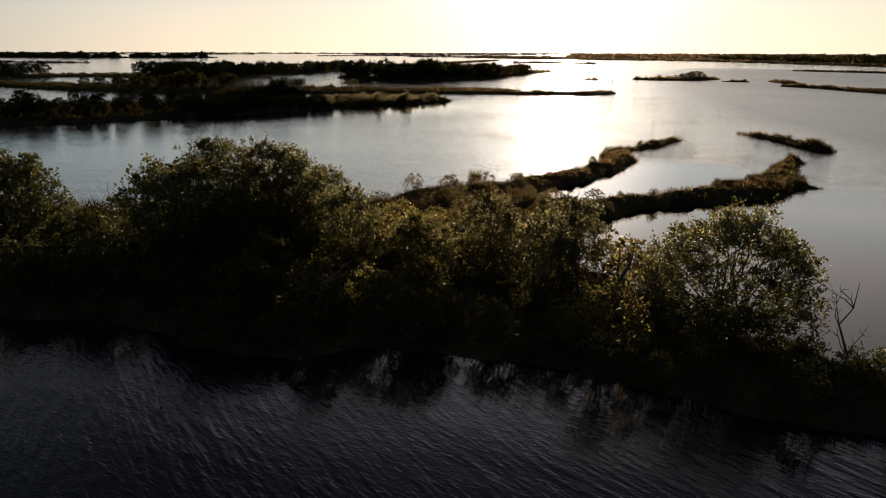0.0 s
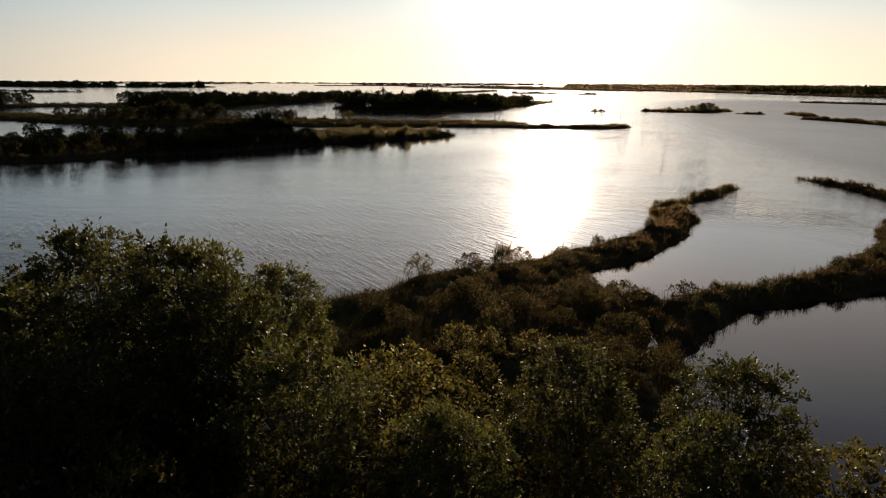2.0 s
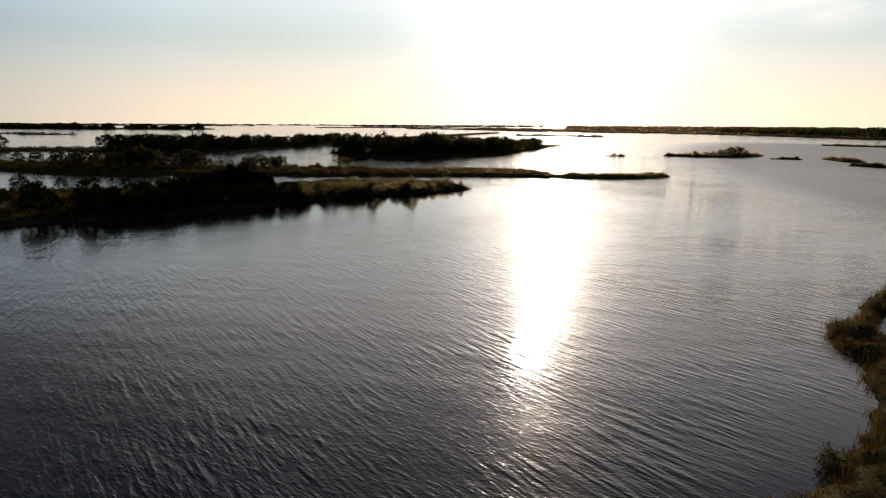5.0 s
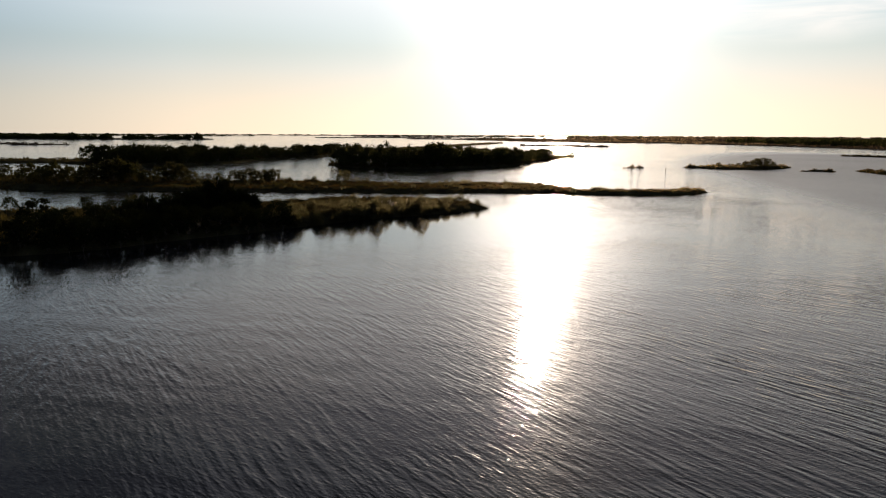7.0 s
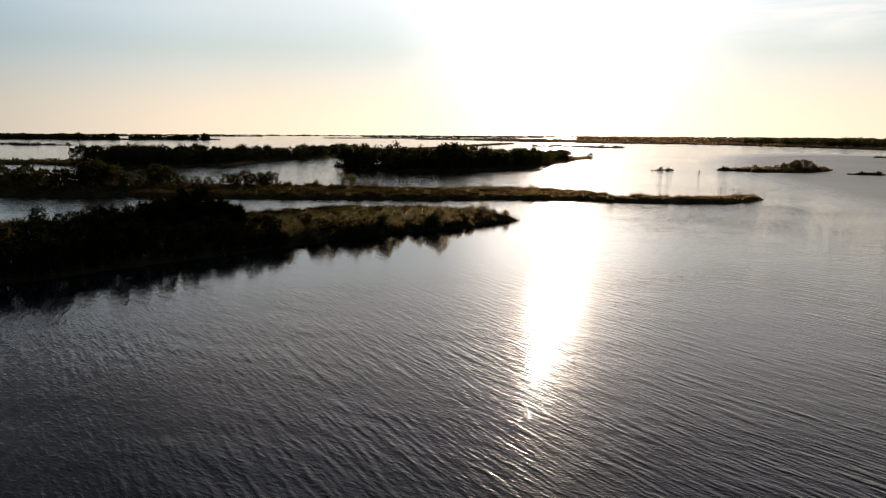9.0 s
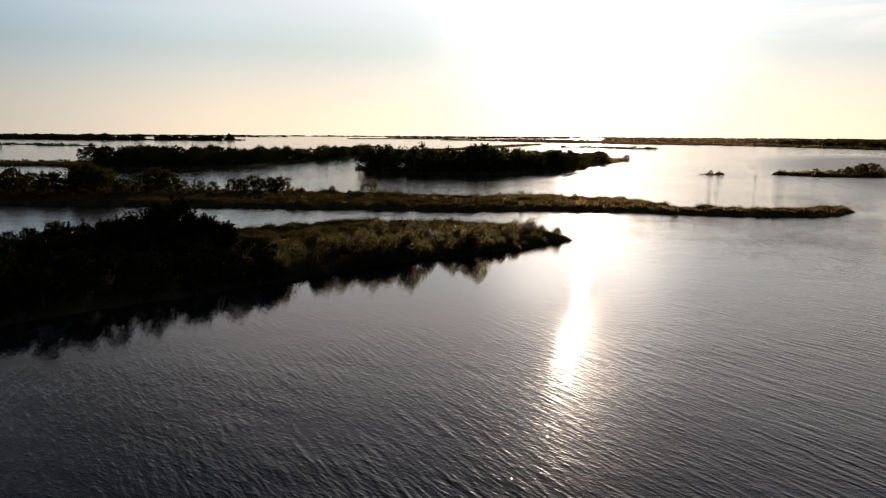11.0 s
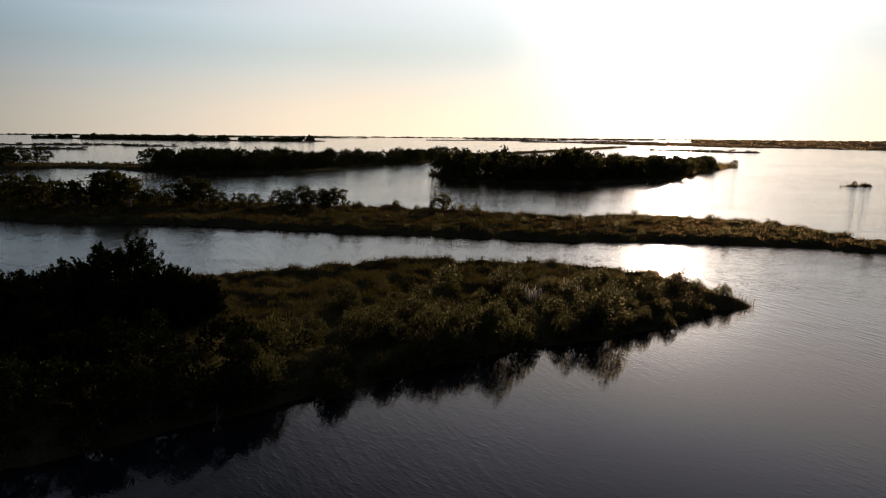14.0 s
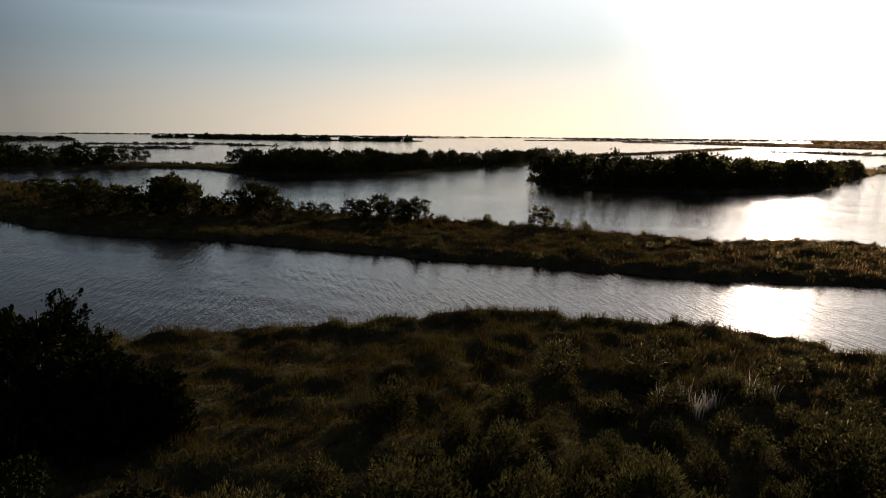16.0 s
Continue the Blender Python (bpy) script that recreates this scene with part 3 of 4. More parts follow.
# ---- trees and shrubs ----
def tube(path, radii, sides=6):
    """A tapered, bent limb: verts and triangles."""
    path = np.asarray(path, dtype=float)
    v, t = [], []
    for i, p in enumerate(path):
        d = path[min(i + 1, len(path) - 1)] - path[max(i - 1, 0)]
        d = d / (np.linalg.norm(d) + 1e-9)
        a = np.cross(d, (0.31, 0.95, 0.05))
        a /= np.linalg.norm(a)
        b = np.cross(d, a)
        for k in range(sides):
            w = 2 * math.pi * k / sides
            v.append(p + radii[i] * (math.cos(w) * a + math.sin(w) * b))
    for i in range(len(path) - 1):
        for k in range(sides):
            q, r = i * sides + k, i * sides + (k + 1) % sides
            t += [(q, r, r + sides), (q, r + sides, q + sides)]
    return np.array(v), np.array(t)


def join(pieces):
    v, t, n = [], [], 0
    for a, b in pieces:
        v.append(a)
        t.append(b + n)
        n += len(a)
    return np.concatenate(v), np.concatenate(t)


def bent(rng, start, end, steps, wander):
    start, end = np.asarray(start, float), np.asarray(end, float)
    out = []
    for i in range(steps + 1):
        f = i / steps
        p = start + (end - start) * f
        if 0 < i < steps:
            p = p + rng.normal(0, wander, 3) * (1, 1, 0.5)
        out.append(p)
    return out


def leaf_cards(rng, centres, size, long=1.6, grow=None):
    """Small pointed leaves with a fold along the middle, turned all ways or growing along the given directions."""
    n = len(centres)
    a = rng.normal(size=(n, 3))
    if grow is not None:
        a = grow + 0.4 * a
    a /= np.linalg.norm(a, axis=1)[:, None]
    b = np.cross(a, rng.normal(size=(n, 3)))
    b /= np.linalg.norm(b, axis=1)[:, None]
    s = size * rng.uniform(0.6, 1.3, n)[:, None]
    v = np.empty((n, 4, 3))
    v[:, 0], v[:, 2] = centres - a * s * long / 2, centres + a * s * long / 2
    v[:, 1], v[:, 3] = centres + b * s * 0.5, centres - b * s * 0.5
    t = (np.arange(n) * 4)[:, None, None] + np.array([[0, 1, 2], [0, 2, 3]])[None]
    return v.reshape(-1, 3), t.reshape(-1, 3)


def crown_points(rng, lobes, count):
    """Leaf places: each lobe of (centre, radius, flatness) carries sprays at its rim, each spray a knot of leaves, with gaps between."""
    sprays = []
    for c, r, flat in lobes:
        for _ in range(max(6, int(26 * min(r, 1.2)))):
            d = rng.normal(size=3)
            d[2] += 0.25
            d /= np.linalg.norm(d)
            sprays.append((np.array(c) + d * r * rng.uniform(0.45, 1.1) * (1, 1, flat), r * rng.uniform(0.14, 0.3)))
    weight = np.array([r ** 1.6 for _, r in sprays])
    pick = rng.choice(len(sprays), count, p=weight / weight.sum())
    mid, rad = np.array([c for c, _ in sprays])[pick], np.array([r for _, r in sprays])[pick]
    return mid + rng.normal(0, 0.55, (count, 3)) * rad[:, None]


def broadleaf(kind, label, category, seed, height, width, leaves, leaf, mat, n_limbs, low=0.25, fine=True, lump=1.0, skirt=4):
    """A tree or shrub of trunk, limbs and crown, standing at the origin."""
    rng = np.random.default_rng(seed)
    root = tagged(new(kind), label, category)
    fork = np.array([rng.normal(0, 0.1), rng.normal(0, 0.1), height * low])
    ends, lobes, limbs = [], [], []
    for i in range(n_limbs):
        az = 2 * math.pi * (i + rng.uniform(-0.3, 0.3)) / n_limbs
        out = width * 0.5 * rng.uniform(0.35, 0.75)
        e = np.array([math.cos(az) * out, math.sin(az) * out, height * rng.uniform(0.5, 0.8)])
        limbs.append(bent(rng, fork, e, 4, width * 0.03))
        lobes.append((e, lump * width * rng.uniform(0.17, 0.27), rng.uniform(0.6, 0.9)))
    for i in range(n_limbs):
        az, out = rng.uniform(0, 2 * math.pi), width * 0.5 * rng.uniform(0.1, 0.8)
        lobes.append((np.array([math.cos(az) * out, math.sin(az) * out, height * rng.uniform(0.28, 0.9) * (1 - 0.35 * (2 * out / width) ** 2)]), lump * width * rng.uniform(0.10, 0.22), rng.uniform(0.6, 0.95)))
    for i in range(3):
        lobes.append((np.array([*(rng.normal(0, 0.12, 2) * width), height * rng.uniform(0.22, 0.5)]), width * rng.uniform(0.2, 0.28), 0.9))
    for i in range(skirt):
        az, out = rng.uniform(0, 2 * math.pi), width * 0.5 * rng.uniform(0.45, 0.95)
        lobes.append((np.array([math.cos(az) * out, math.sin(az) * out, height * rng.uniform(0.1, 0.28)]), width * rng.uniform(0.15, 0.24), 0.8))
    lobes.append((np.array([rng.normal(0, 0.1) * width, rng.normal(0, 0.1) * width, height * 0.84]), width * 0.16, 0.9))
    r0 = 0.02 * height
    v, t = tube(bent(rng, (0, 0, -0.2), fork, 3, 0.04), [r0 * 1.3, r0, r0 * 0.9, r0 * 0.85])
    trunk = part("trunk", tri_mesh("trunk", v, t, BARK, True), root)
    if fine:
        for path in limbs:
            v, t = tube(path, [r0 * f for f in (0.7, 0.55, 0.42, 0.3, 0.15)], 5)
            part("limb", tri_mesh("limb", v, t, BARK, True), trunk)
    v, t = leaf_cards(rng, crown_points(rng, lobes, leaves), leaf)
    part("crown", tri_mesh("crown", v, t, mat), root)
    return root


def clump_tree(kind, label, category, seed, height, width, leaves, leaf, mat, n_lobes, low=0.12, lobe=0.165, twiggy=True, base=0.4):
    """A tree or shrub whose dense crown is made of many leafy tufts on rounded lobes, each lobe on a limb of its own."""
    rng = np.random.default_rng(seed)
    root = tagged(new(kind), label, category)
    fork = np.array([rng.normal(0, 0.02) * width, rng.normal(0, 0.02) * width, height * low])
    r0 = 0.018 * height
    v, t = tube(bent(rng, (0, 0, -0.2), fork, 3, 0.03), [r0 * 1.4, r0 * 1.1, r0, r0 * 0.9])
    trunk = part("trunk", tri_mesh("trunk", v, t, BARK, True), root)
    mid = np.array([0, 0, height * base])
    pts, way, wood, spare, split = [], [], [], max(1, leaves // n_lobes), 2 if twiggy else 5
    for i in range(n_lobes):
        f = (i + 0.5) / n_lobes
        up = min(-0.35 + 1.4 * f, 0.97)
        az, flat = 2.4 * i + rng.uniform(-0.35, 0.35), math.sqrt(1 - up * up)
        c = mid + np.array([math.cos(az) * flat * width * 0.36, math.sin(az) * flat * width * 0.36, up * height * (0.94 - base) * 0.8]) * (*[rng.uniform(0.72, 1.15)] * 2, rng.uniform(0.82, 1.1))
        r = width * lobe * rng.uniform(0.75, 1.25)
        c[2] = max(c[2], 0.6 * r)
        v, t = tube(bent(rng, fork, c, 4, width * 0.02), r0 * np.array((0.6, 0.48, 0.36, 0.24, 0.1)), 5)
        if i % split == 0:
            part("limb", tri_mesh("limb", v, t, BARK, True), trunk)
        else:
            wood.append((v, t))
        out = (c - mid) / (np.linalg.norm(c - mid) + 1e-6)
        n_tufts = 26
        d = rng.normal(size=(n_tufts, 3)) + 0.55 * out + (0, 0, 0.45)
        d /= np.linalg.norm(d, axis=1)[:, None]
        tall_one = rng.uniform(size=n_tufts) < 0.3
        shoot = np.where(tall_one, rng.uniform(1.1, 1.45, n_tufts), rng.uniform(0.62, 1.05, n_tufts))
        tuft = c + d * (r * shoot)[:, None] * (1, 1, 0.85)
        size = r * np.where(tall_one, 0.16, rng.uniform(0.18, 0.3, n_tufts))
        if twiggy:
            wood += [tube([c, (c + q) / 2 + rng.normal(0, 0.03, 3), q], (r0 * 0.12, r0 * 0.09, r0 * 0.04), 3) for q in tuft]
        pick = rng.choice(n_tufts, spare, p=size ** 1.7 / (size ** 1.7).sum())
        ball = rng.normal(size=(spare, 3))
        ball /= np.linalg.norm(ball, axis=1)[:, None]
        at = tuft[pick] + ball * (size[pick] * rng.uniform(0.3, 1.1, spare))[:, None] * np.where(tall_one[pick], 1.9, 0.8)[:, None] ** np.array((0, 0, 1))
        inner = rng.uniform(size=spare) < 0.16
        at[inner] = c + rng.normal(0, 0.42, (inner.sum(), 3)) * r
        pts.append(at)
        way.append(ball + 0.6 * d[pick] + (0, 0, 0.25))
    if wood:
        tagged(part("twig", tri_mesh("twig", *join(wood), BARK), root), kind="stuff")
    part("crown", tri_mesh("crown", *leaf_cards(rng, np.concatenate(pts), leaf, 1.6, np.concatenate(way)), mat), root)
    return root


def mound_shrub(label, seed, leaves, leaf):
    """A low, dense shrub of a few rounded domes over short stems."""
    rng = np.random.default_rng(seed)
    root = tagged(new("marsh_shrub"), label, "shrub")
    domes = [(rng.normal(0, 0.24), rng.normal(0, 0.24), rng.uniform(0.35, 0.62), rng.uniform(0.7, 1.15)) for _ in range(5)]
    stems = [tube(bent(rng, (0.3 * x, 0.3 * y, -0.2), (x, y, 0.6 * h), 2, 0.03), (0.022, 0.016, 0.008), 4) for x, y, _, h in domes]
    part("stem", tri_mesh("stem", *join(stems), BARK), root)
    pts, way = [], []
    for x, y, r, h in domes:
        d = rng.normal(size=(leaves // 5, 3))
        d[:, 2] = np.abs(d[:, 2]) - 0.15
        d /= np.linalg.norm(d, axis=1)[:, None]
        way.append(d + (0, 0, 0.5))
        lump = 0.82 + 0.3 * value_noise(d[:, 0] * 3 + seed, d[:, 1] * 3 + d[:, 2] * 2, 12)
        pts.append(np.array((x, y, 0.08)) + d * (r, r, h) * (lump * rng.uniform(0.85, 1.06, len(d)))[:, None])
    inner = np.concatenate([np.array((x, y, 0.05)) + np.abs(rng.normal(size=(26, 3))) ** 0.5 * np.sign(rng.normal(size=(26, 3))) * (0.42 * r, 0.42 * r, 0.26 * h) + (0, 0, 0.3 * h) for x, y, r, h in domes])
    part("crown", tri_mesh("crown", *join([leaf_cards(rng, np.concatenate(pts), leaf, 3.6, np.concatenate(way)), leaf_cards(rng, inner, 0.12, 1.2)]), GREY_LEAF), root)
    return root


def cedar(label, seed, height, width, fine):
    """A dark cedar with upswept, ragged sprays."""
    rng = np.random.default_rng(seed)
    root = tagged(new("cedar_tree"), label, "tree")
    v, t = tube(bent(rng, (0, 0, -0.2), (0.1, 0, height * 0.9), 5, 0.05), np.linspace(0.09, 0.02, 6))
    part("trunk", tri_mesh("trunk", v, t, BARK, True), root)
    pts, way, twigs = [], [], []
    for i in range(115 if fine else 42):
        f = rng.uniform(0.0, 1.0)
        az = rng.uniform(0, 2 * math.pi)
        reach = width * 0.5 * (1 - 0.8 * f) ** 0.6 * rng.uniform(0.5, 1.1)
        a = np.array([0, 0, height * f * 0.6])
        e = a + np.array([math.cos(az) * reach, math.sin(az) * reach, height * (rng.uniform(0.02, 0.16) + 0.2 * f)])
        twigs.append(tube(bent(rng, a, e, 2, 0.05), (0.025, 0.018, 0.006), 4))
        k = rng.uniform(0.15, 1.0, 50)[:, None]
        pts.append(a + (e - a) * k + rng.normal(0, 0.14, (50, 3)))
        way.append(rng.normal(size=(50, 3)))
        # upswept fingers of dense scales at the branch's end
        for _ in range(4):
            tip = np.array([math.cos(az) * 0.7, math.sin(az) * 0.7, 0.8]) + rng.normal(0, 0.34, 3)
            tip /= np.linalg.norm(tip)
            start = a + (e - a) * rng.uniform(0.6, 1.0) + rng.normal(0, 0.1, 3)
            k = rng.uniform(0, 1, (52 if fine else 36, 1))
            pts.append(start + tip * k * rng.uniform(0.45, 0.85) + rng.normal(0, 1, (len(k), 3)) * (0.03 + 0.09 * (1 - k) * np.sqrt(k + 0.1)))
            way.append(np.repeat(tip[None], len(k), 0))
    part("limb", tri_mesh("limb", *join(twigs), BARK), root)
    v, t = leaf_cards(rng, np.concatenate(pts), 0.082 if fine else 0.1, 2.0, np.concatenate(way))
    part("crown", tri_mesh("crown", v, t, CEDAR_LEAF), root)
    return root


def dead_tree(kind, label, seed, height, spread, forks, mat):
    rng = np.random.default_rng(seed)
    root = tagged(new(kind), label, "dead tree")
    top = np.array([rng.normal(0, 0.12) * height * 0.5, rng.normal(0, 0.1), height])
    path = bent(rng, (0, 0, -0.15), top, 5, height * 0.03)
    trunk = part("trunk", tri_mesh("trunk", *tube(path, np.linspace(0.016 * height + 0.01, 0.008, 6), 5), mat, True), root)
    for i in range(forks):
        k = rng.integers(2, 5)
        a = path[k]
        az = rng.uniform(0, 2 * math.pi)
        e = a + np.array([math.cos(az) * spread * rng.uniform(0.4, 1), math.sin(az) * spread * rng.uniform(0.4, 1), height * rng.uniform(0.15, 0.35)])
        limb = bent(rng, a, e, 3, 0.05)
        twigs = [tube(limb, (0.022, 0.016, 0.011, 0.005), 4)]
        for j in (1, 2, 2):
            q = limb[j] + rng.normal(0, 0.25, 3) * spread * 0.6 + (0, 0, 0.2 * spread)
            twigs.append(tube([limb[j], (limb[j] + q) / 2 + rng.normal(0, 0.02, 3), q], (0.011, 0.008, 0.003), 3))
        part("limb", tri_mesh("limb", *join(twigs), mat), trunk)
    return root


def put(proto, places, group, rng, bank=None):
    """Copies of the prototypes at places of (x, y, height against the prototype's), on a bank's hummocks if one is given."""
    for i, (x, y, k) in enumerate(places):
        ob = proto[i % len(proto)]
        z = 0.15
        if bank:
            at = np.array(x), np.array(y)
            z = max(0.05, float(bank_height(shore(bank, *at, 1.0), *at, 0.3)) - 0.06)
        c = copy_thing(ob, pose(x, y, z, 0, 0, rng.uniform(0, 360)))
        c.scale = (k * rng.uniform(0.9, 1.15), k * rng.uniform(0.9, 1.15), k)
        tagged(c, group=group)


def drop_first(protos):
    for p in protos:
        for o in (*p.children_recursive, p):
            bpy.data.objects.remove(o)


def far_woods(label, chains, spacing, height, leaf, seed, ragged, area=None):
    """Woods too far off to tell one tree from the next."""
    rng = np.random.default_rng(seed)
    x, y, s = scatter(rng, chains, 1 / spacing ** 2, ragged, spacing * 0.4, area)
    pts = []
    for a, b in zip(x, y):
        h = height * rng.uniform(0.45, 1.1) * (0.6 + 0.6 * float(value_noise(np.array(a / 40), np.array(b / 40), 4)))
        n = 95
        d = rng.normal(size=(n, 3))
        d /= np.linalg.norm(d, axis=1)[:, None]
        pts.append(np.array((a, b, h * 0.5)) + d * (spacing * 0.55, spacing * 0.55, h * 0.5) * rng.uniform(0.5, 1.05, (n, 1)))
    v, t = leaf_cards(rng, np.concatenate(pts), leaf, 1.3)
    return tagged(new("woods", tri_mesh("woods", v, t, FAR_LEAF)), label, "woods", "", "stuff")


def spots_on(rng, chains, ragged, n, area, gap, inset, size):
    """Places at least gap apart within an area of an island, with a height from size(x, y)."""
    out = []
    x, y, s = scatter(rng, chains, 12 * n / ((area[1] - area[0]) * (area[3] - area[2])), ragged, inset, area)
    for a, b in zip(x, y):
        if len(out) < n and all((a - c) ** 2 + (b - d) ** 2 > gap * gap for c, d, _ in out):
            k = size(a, b)
            if k > 0:
                out.append((a, b, k))
    return out


rng = np.random.default_rng(5)

# near island
tall = [clump_tree("tree", "green broadleaf tree backlit by the low sun", "tree", s, 6.4, 5.2, 14000, 0.084, LEAF, 24, 0.12) for s in (1, 2, 3)]
put(tall, [(-12.2, 36.0, 1.07), (-9.2, 35.0, 1.07), (-7.4, 33.2, 0.98), (-7.2, 39.2, 0.74), (-12.0, 31.5, 1.0), (-9.5, 30, 0.8), (2.6, 32.0, 0.7), (6.3, 30.6, 0.73), (4.4, 27.8, 0.7), (-1.0, 29.0, 0.66), (-4.6, 30.5, 0.8)], "trees on the near island", rng)
thin = [clump_tree("tree", "green broadleaf tree backlit by the low sun", "tree", s, 6.4, 5.2, 6500, 0.13, LEAF, 20, 0.12) for s in (4, 5)]
put(thin, [(-15, 34.5, 0.9), (-22.6, 35.2, 0.92), (-25.5, 36.5, 0.98), (-30, 35, 1.0), (-36, 34, 0.95), (-18, 31, 0.6)], "trees on the near island", rng)
drop_first(tall + thin)

wide = clump_tree("tree", "spreading open-crowned tree at the end of the bank", "tree", 9, 5.5, 7.6, 26000, 0.074, LEAF, 38, 0.1, 0.115, True, 0.36)
wide.matrix_basis = pose(11.3, 24.2, 0.1, 0, 0, 40)
sapling = broadleaf("sapling", "slim pale-leaved sapling above the shrubs", "tree", 31, 4.9, 1.7, 900, 0.11, SHRUB_LEAF, 5, 0.45, True, 0.9)
sapling.matrix_basis = pose(6.9, 24.3, 0.1)

bushes = [clump_tree("shrub", "yellow-green leafy shrub on the marsh bank", "shrub", s, 3.1, 3.0, 2800, 0.085, SHRUB_LEAF, 12, 0.08, 0.17, False) for s in (21, 22, 23, 24)]
scrub = [clump_tree("shrub", "dense dark green shrub on the marsh bank", "shrub", s, 3.1, 3.0, 1300, 0.125, LEAF, 10, 0.08, 0.18, False) for s in (25, 26)]
brush = [clump_tree("shrub", "low dull olive-brown shrub among the marsh grass", "shrub", s, 2.6, 3.8, 2200, 0.095, BRUSH_LEAF, 13, 0.06, 0.15, False, 0.34) for s in (27, 28, 29)]


def near_path(x, y):
    return -9 < x < 9.5 and y < 42


places = spots_on(rng, A, 1.0, 80, (-32, 11, 22, 41), 1.35, 0.8, lambda x, y: 0 if x > 3.0 and y > 26.5 + (5.5 - x) * 2.5 else rng.uniform(0.6, 1.2) * (1.0 if y < 36 else 0.62))
places += spots_on(rng, A, 1.0, 48, (-34, 15, 13, 31), 1.1, -0.1, lambda x, y: rng.uniform(0.35, 0.8) if float(shore(A, np.array(x), np.array(y), 1.0)) > -3.0 and y < 30 else 0)
places += [(8.0, 31.4, 0.7), (8.9, 29.6, 0.85), (9.6, 27.8, 0.8), (14.6, 19.8, 0.5), (13.0, 21.5, 0.45), (15.8, 18.5, 0.45)]
put(bushes, [q for q in places if near_path(q[0], q[1])], "shrubs on the near island", rng)
put(scrub, [q for q in places if not near_path(q[0], q[1])], "shrubs on the near island", rng)
put(brush, spots_on(rng, A, 1.0, 24, (-14, 9, 38, 53), 1.6, 1.0, lambda x, y: rng.uniform(0.3, 0.5)), "shrubs on the near island", rng, A)
put(brush, spots_on(rng, A, 1.0, 16, (0, 13, 38, 54), 1.3, 0.8, lambda x, y: rng.uniform(0.28, 0.48)), "shrubs on the near island", rng, A)
put(scrub, [(-12.6, 46.2, 0.62), (-11.0, 44.8, 0.7), (-13.4, 44.6, 0.75), (-9.6, 44.2, 0.6), (-9.5, 40.5, 0.85), (-11.5, 41.5, 0.7), (-7.6, 41.8, 0.6), (-13.5, 40.5, 0.8)], "shrubs on the near island", rng)

dead = dead_tree("dead_tree", "slender dead tree with bare twigs", 3, 3.9, 0.9, 6, BARK)
dead.matrix_basis = pose(13.2, 20.0, 0.1, 0, -7, 0)
dead = dead_tree("dead_tree", "forked bare dead tree at the water's edge", 6, 2.6, 1.2, 3, BARK)
dead.matrix_basis = pose(-22.5, 43.5, 0.1)
dead = dead_tree("dead_shrub", "small bare shrub leaning over the shore", 8, 2.2, 1.1, 4, BARK)
dead.matrix_basis = pose(-6.2, 43.2, 0.1)

dead = dead_tree("dead_shrub", "bleached bare branches in front of the shrubs", 12, 2.9, 1.3, 5, DEAD)
dead.matrix_basis = pose(-5.0, 24.2, 0.1, 0, 8, 30)

# wedge of marsh
for i, (x, y, h, w) in enumerate([(-34.9, 144.0, 5.3, 7.2), (-37.2, 143.9, 4.0, 6.0), (-32.3, 143.9, 3.6, 4.4), (-39.2, 143.3, 3.0, 4.6), (-30.6, 144.5, 2.6, 2.8), (-41.2, 143.5, 2.4, 4.0), (-43.9, 142.0, 2.4, 4.2), (-39.6, 140.5, 3.4, 4.4), (-40.4, 135.0, 3.0, 4.0), (-34.2, 137.5, 2.8, 3.6), (-33.8, 141.9, 3.6, 4.0), (-36.2, 139.9, 4.0, 4.4), (-38.2, 136.7, 3.4, 3.8), (-41.9, 139.1, 3.2, 3.6)]):
    tree = cedar("dark ragged cedar on the marsh", 60 + i, h, w, i < 5)
    tagged(tree, group="cedars on the marsh")
    tree.matrix_basis = pose(x, y, 0.3)
elders = [mound_shrub("rounded grey-green shrub among the marsh grass", s, 1700, 0.033) for s in (41, 42, 43)]
low = [mound_shrub("low rounded shrub among the marsh grass", s, 700, 0.045) for s in (45, 46)]
put(elders, spots_on(rng, B, 1.0, 92, (-46, 2, 118, 160), 1.3, -0.45, lambda x, y: rng.uniform(1.1, 1.8) * (1 if x < -8 else 0.5) if x > -25 and float(shore(B, np.array(x), np.array(y), 1.0)) > -1.3 and y < 158 + 0.9 * x else 0), "shrubs on the wedge of marsh", rng, B)
put(elders, spots_on(rng, B, 1.0, 168, (-46, -3, 126, 160), 1.6, -0.1, lambda x, y: rng.uniform(0.8, 1.6) * (1 if x < -8 else 0.6) if x > -22.5 + rng.normal(0, 1.5) and y < 148.5 + 0.62 * x + 12 + rng.normal(0, 3) else 0), "shrubs on the wedge of marsh", rng, B)
put(elders, [(-2.3, 159.9, 1.35), (-3.9, 160.6, 0.9), (-0.9, 158.4, 0.8), (0.5, 156.9, 0.75)], "shrubs on the wedge of marsh", rng, B)
put(low, [(2.2, 54.3, 0.7), (1.4, 53.6, 0.7)], "low shrubs on the spits", rng)
g = np.random.default_rng(77)
fan = tagged(new("fan_shrub"), "upright shrub of long pointed leaves on the spit", "shrub")
part("stem", tri_mesh("stem", *join([tube(bent(g, (0, 0, -0.3), (0.14 * math.cos(a), 0.14 * math.sin(a), 0.35), 2, 0.02), (0.03, 0.025, 0.015), 5) for a in (0.3, 2.2, 4.4)]), BARK, True), fan)
v, t = blades(g, g.normal(0, 0.26, 9), g.normal(0, 0.26, 9), g.uniform(0.15, 0.4, 9), g.uniform(0.9, 1.25, 9), 16, 0.16, 0.022, 0.5)
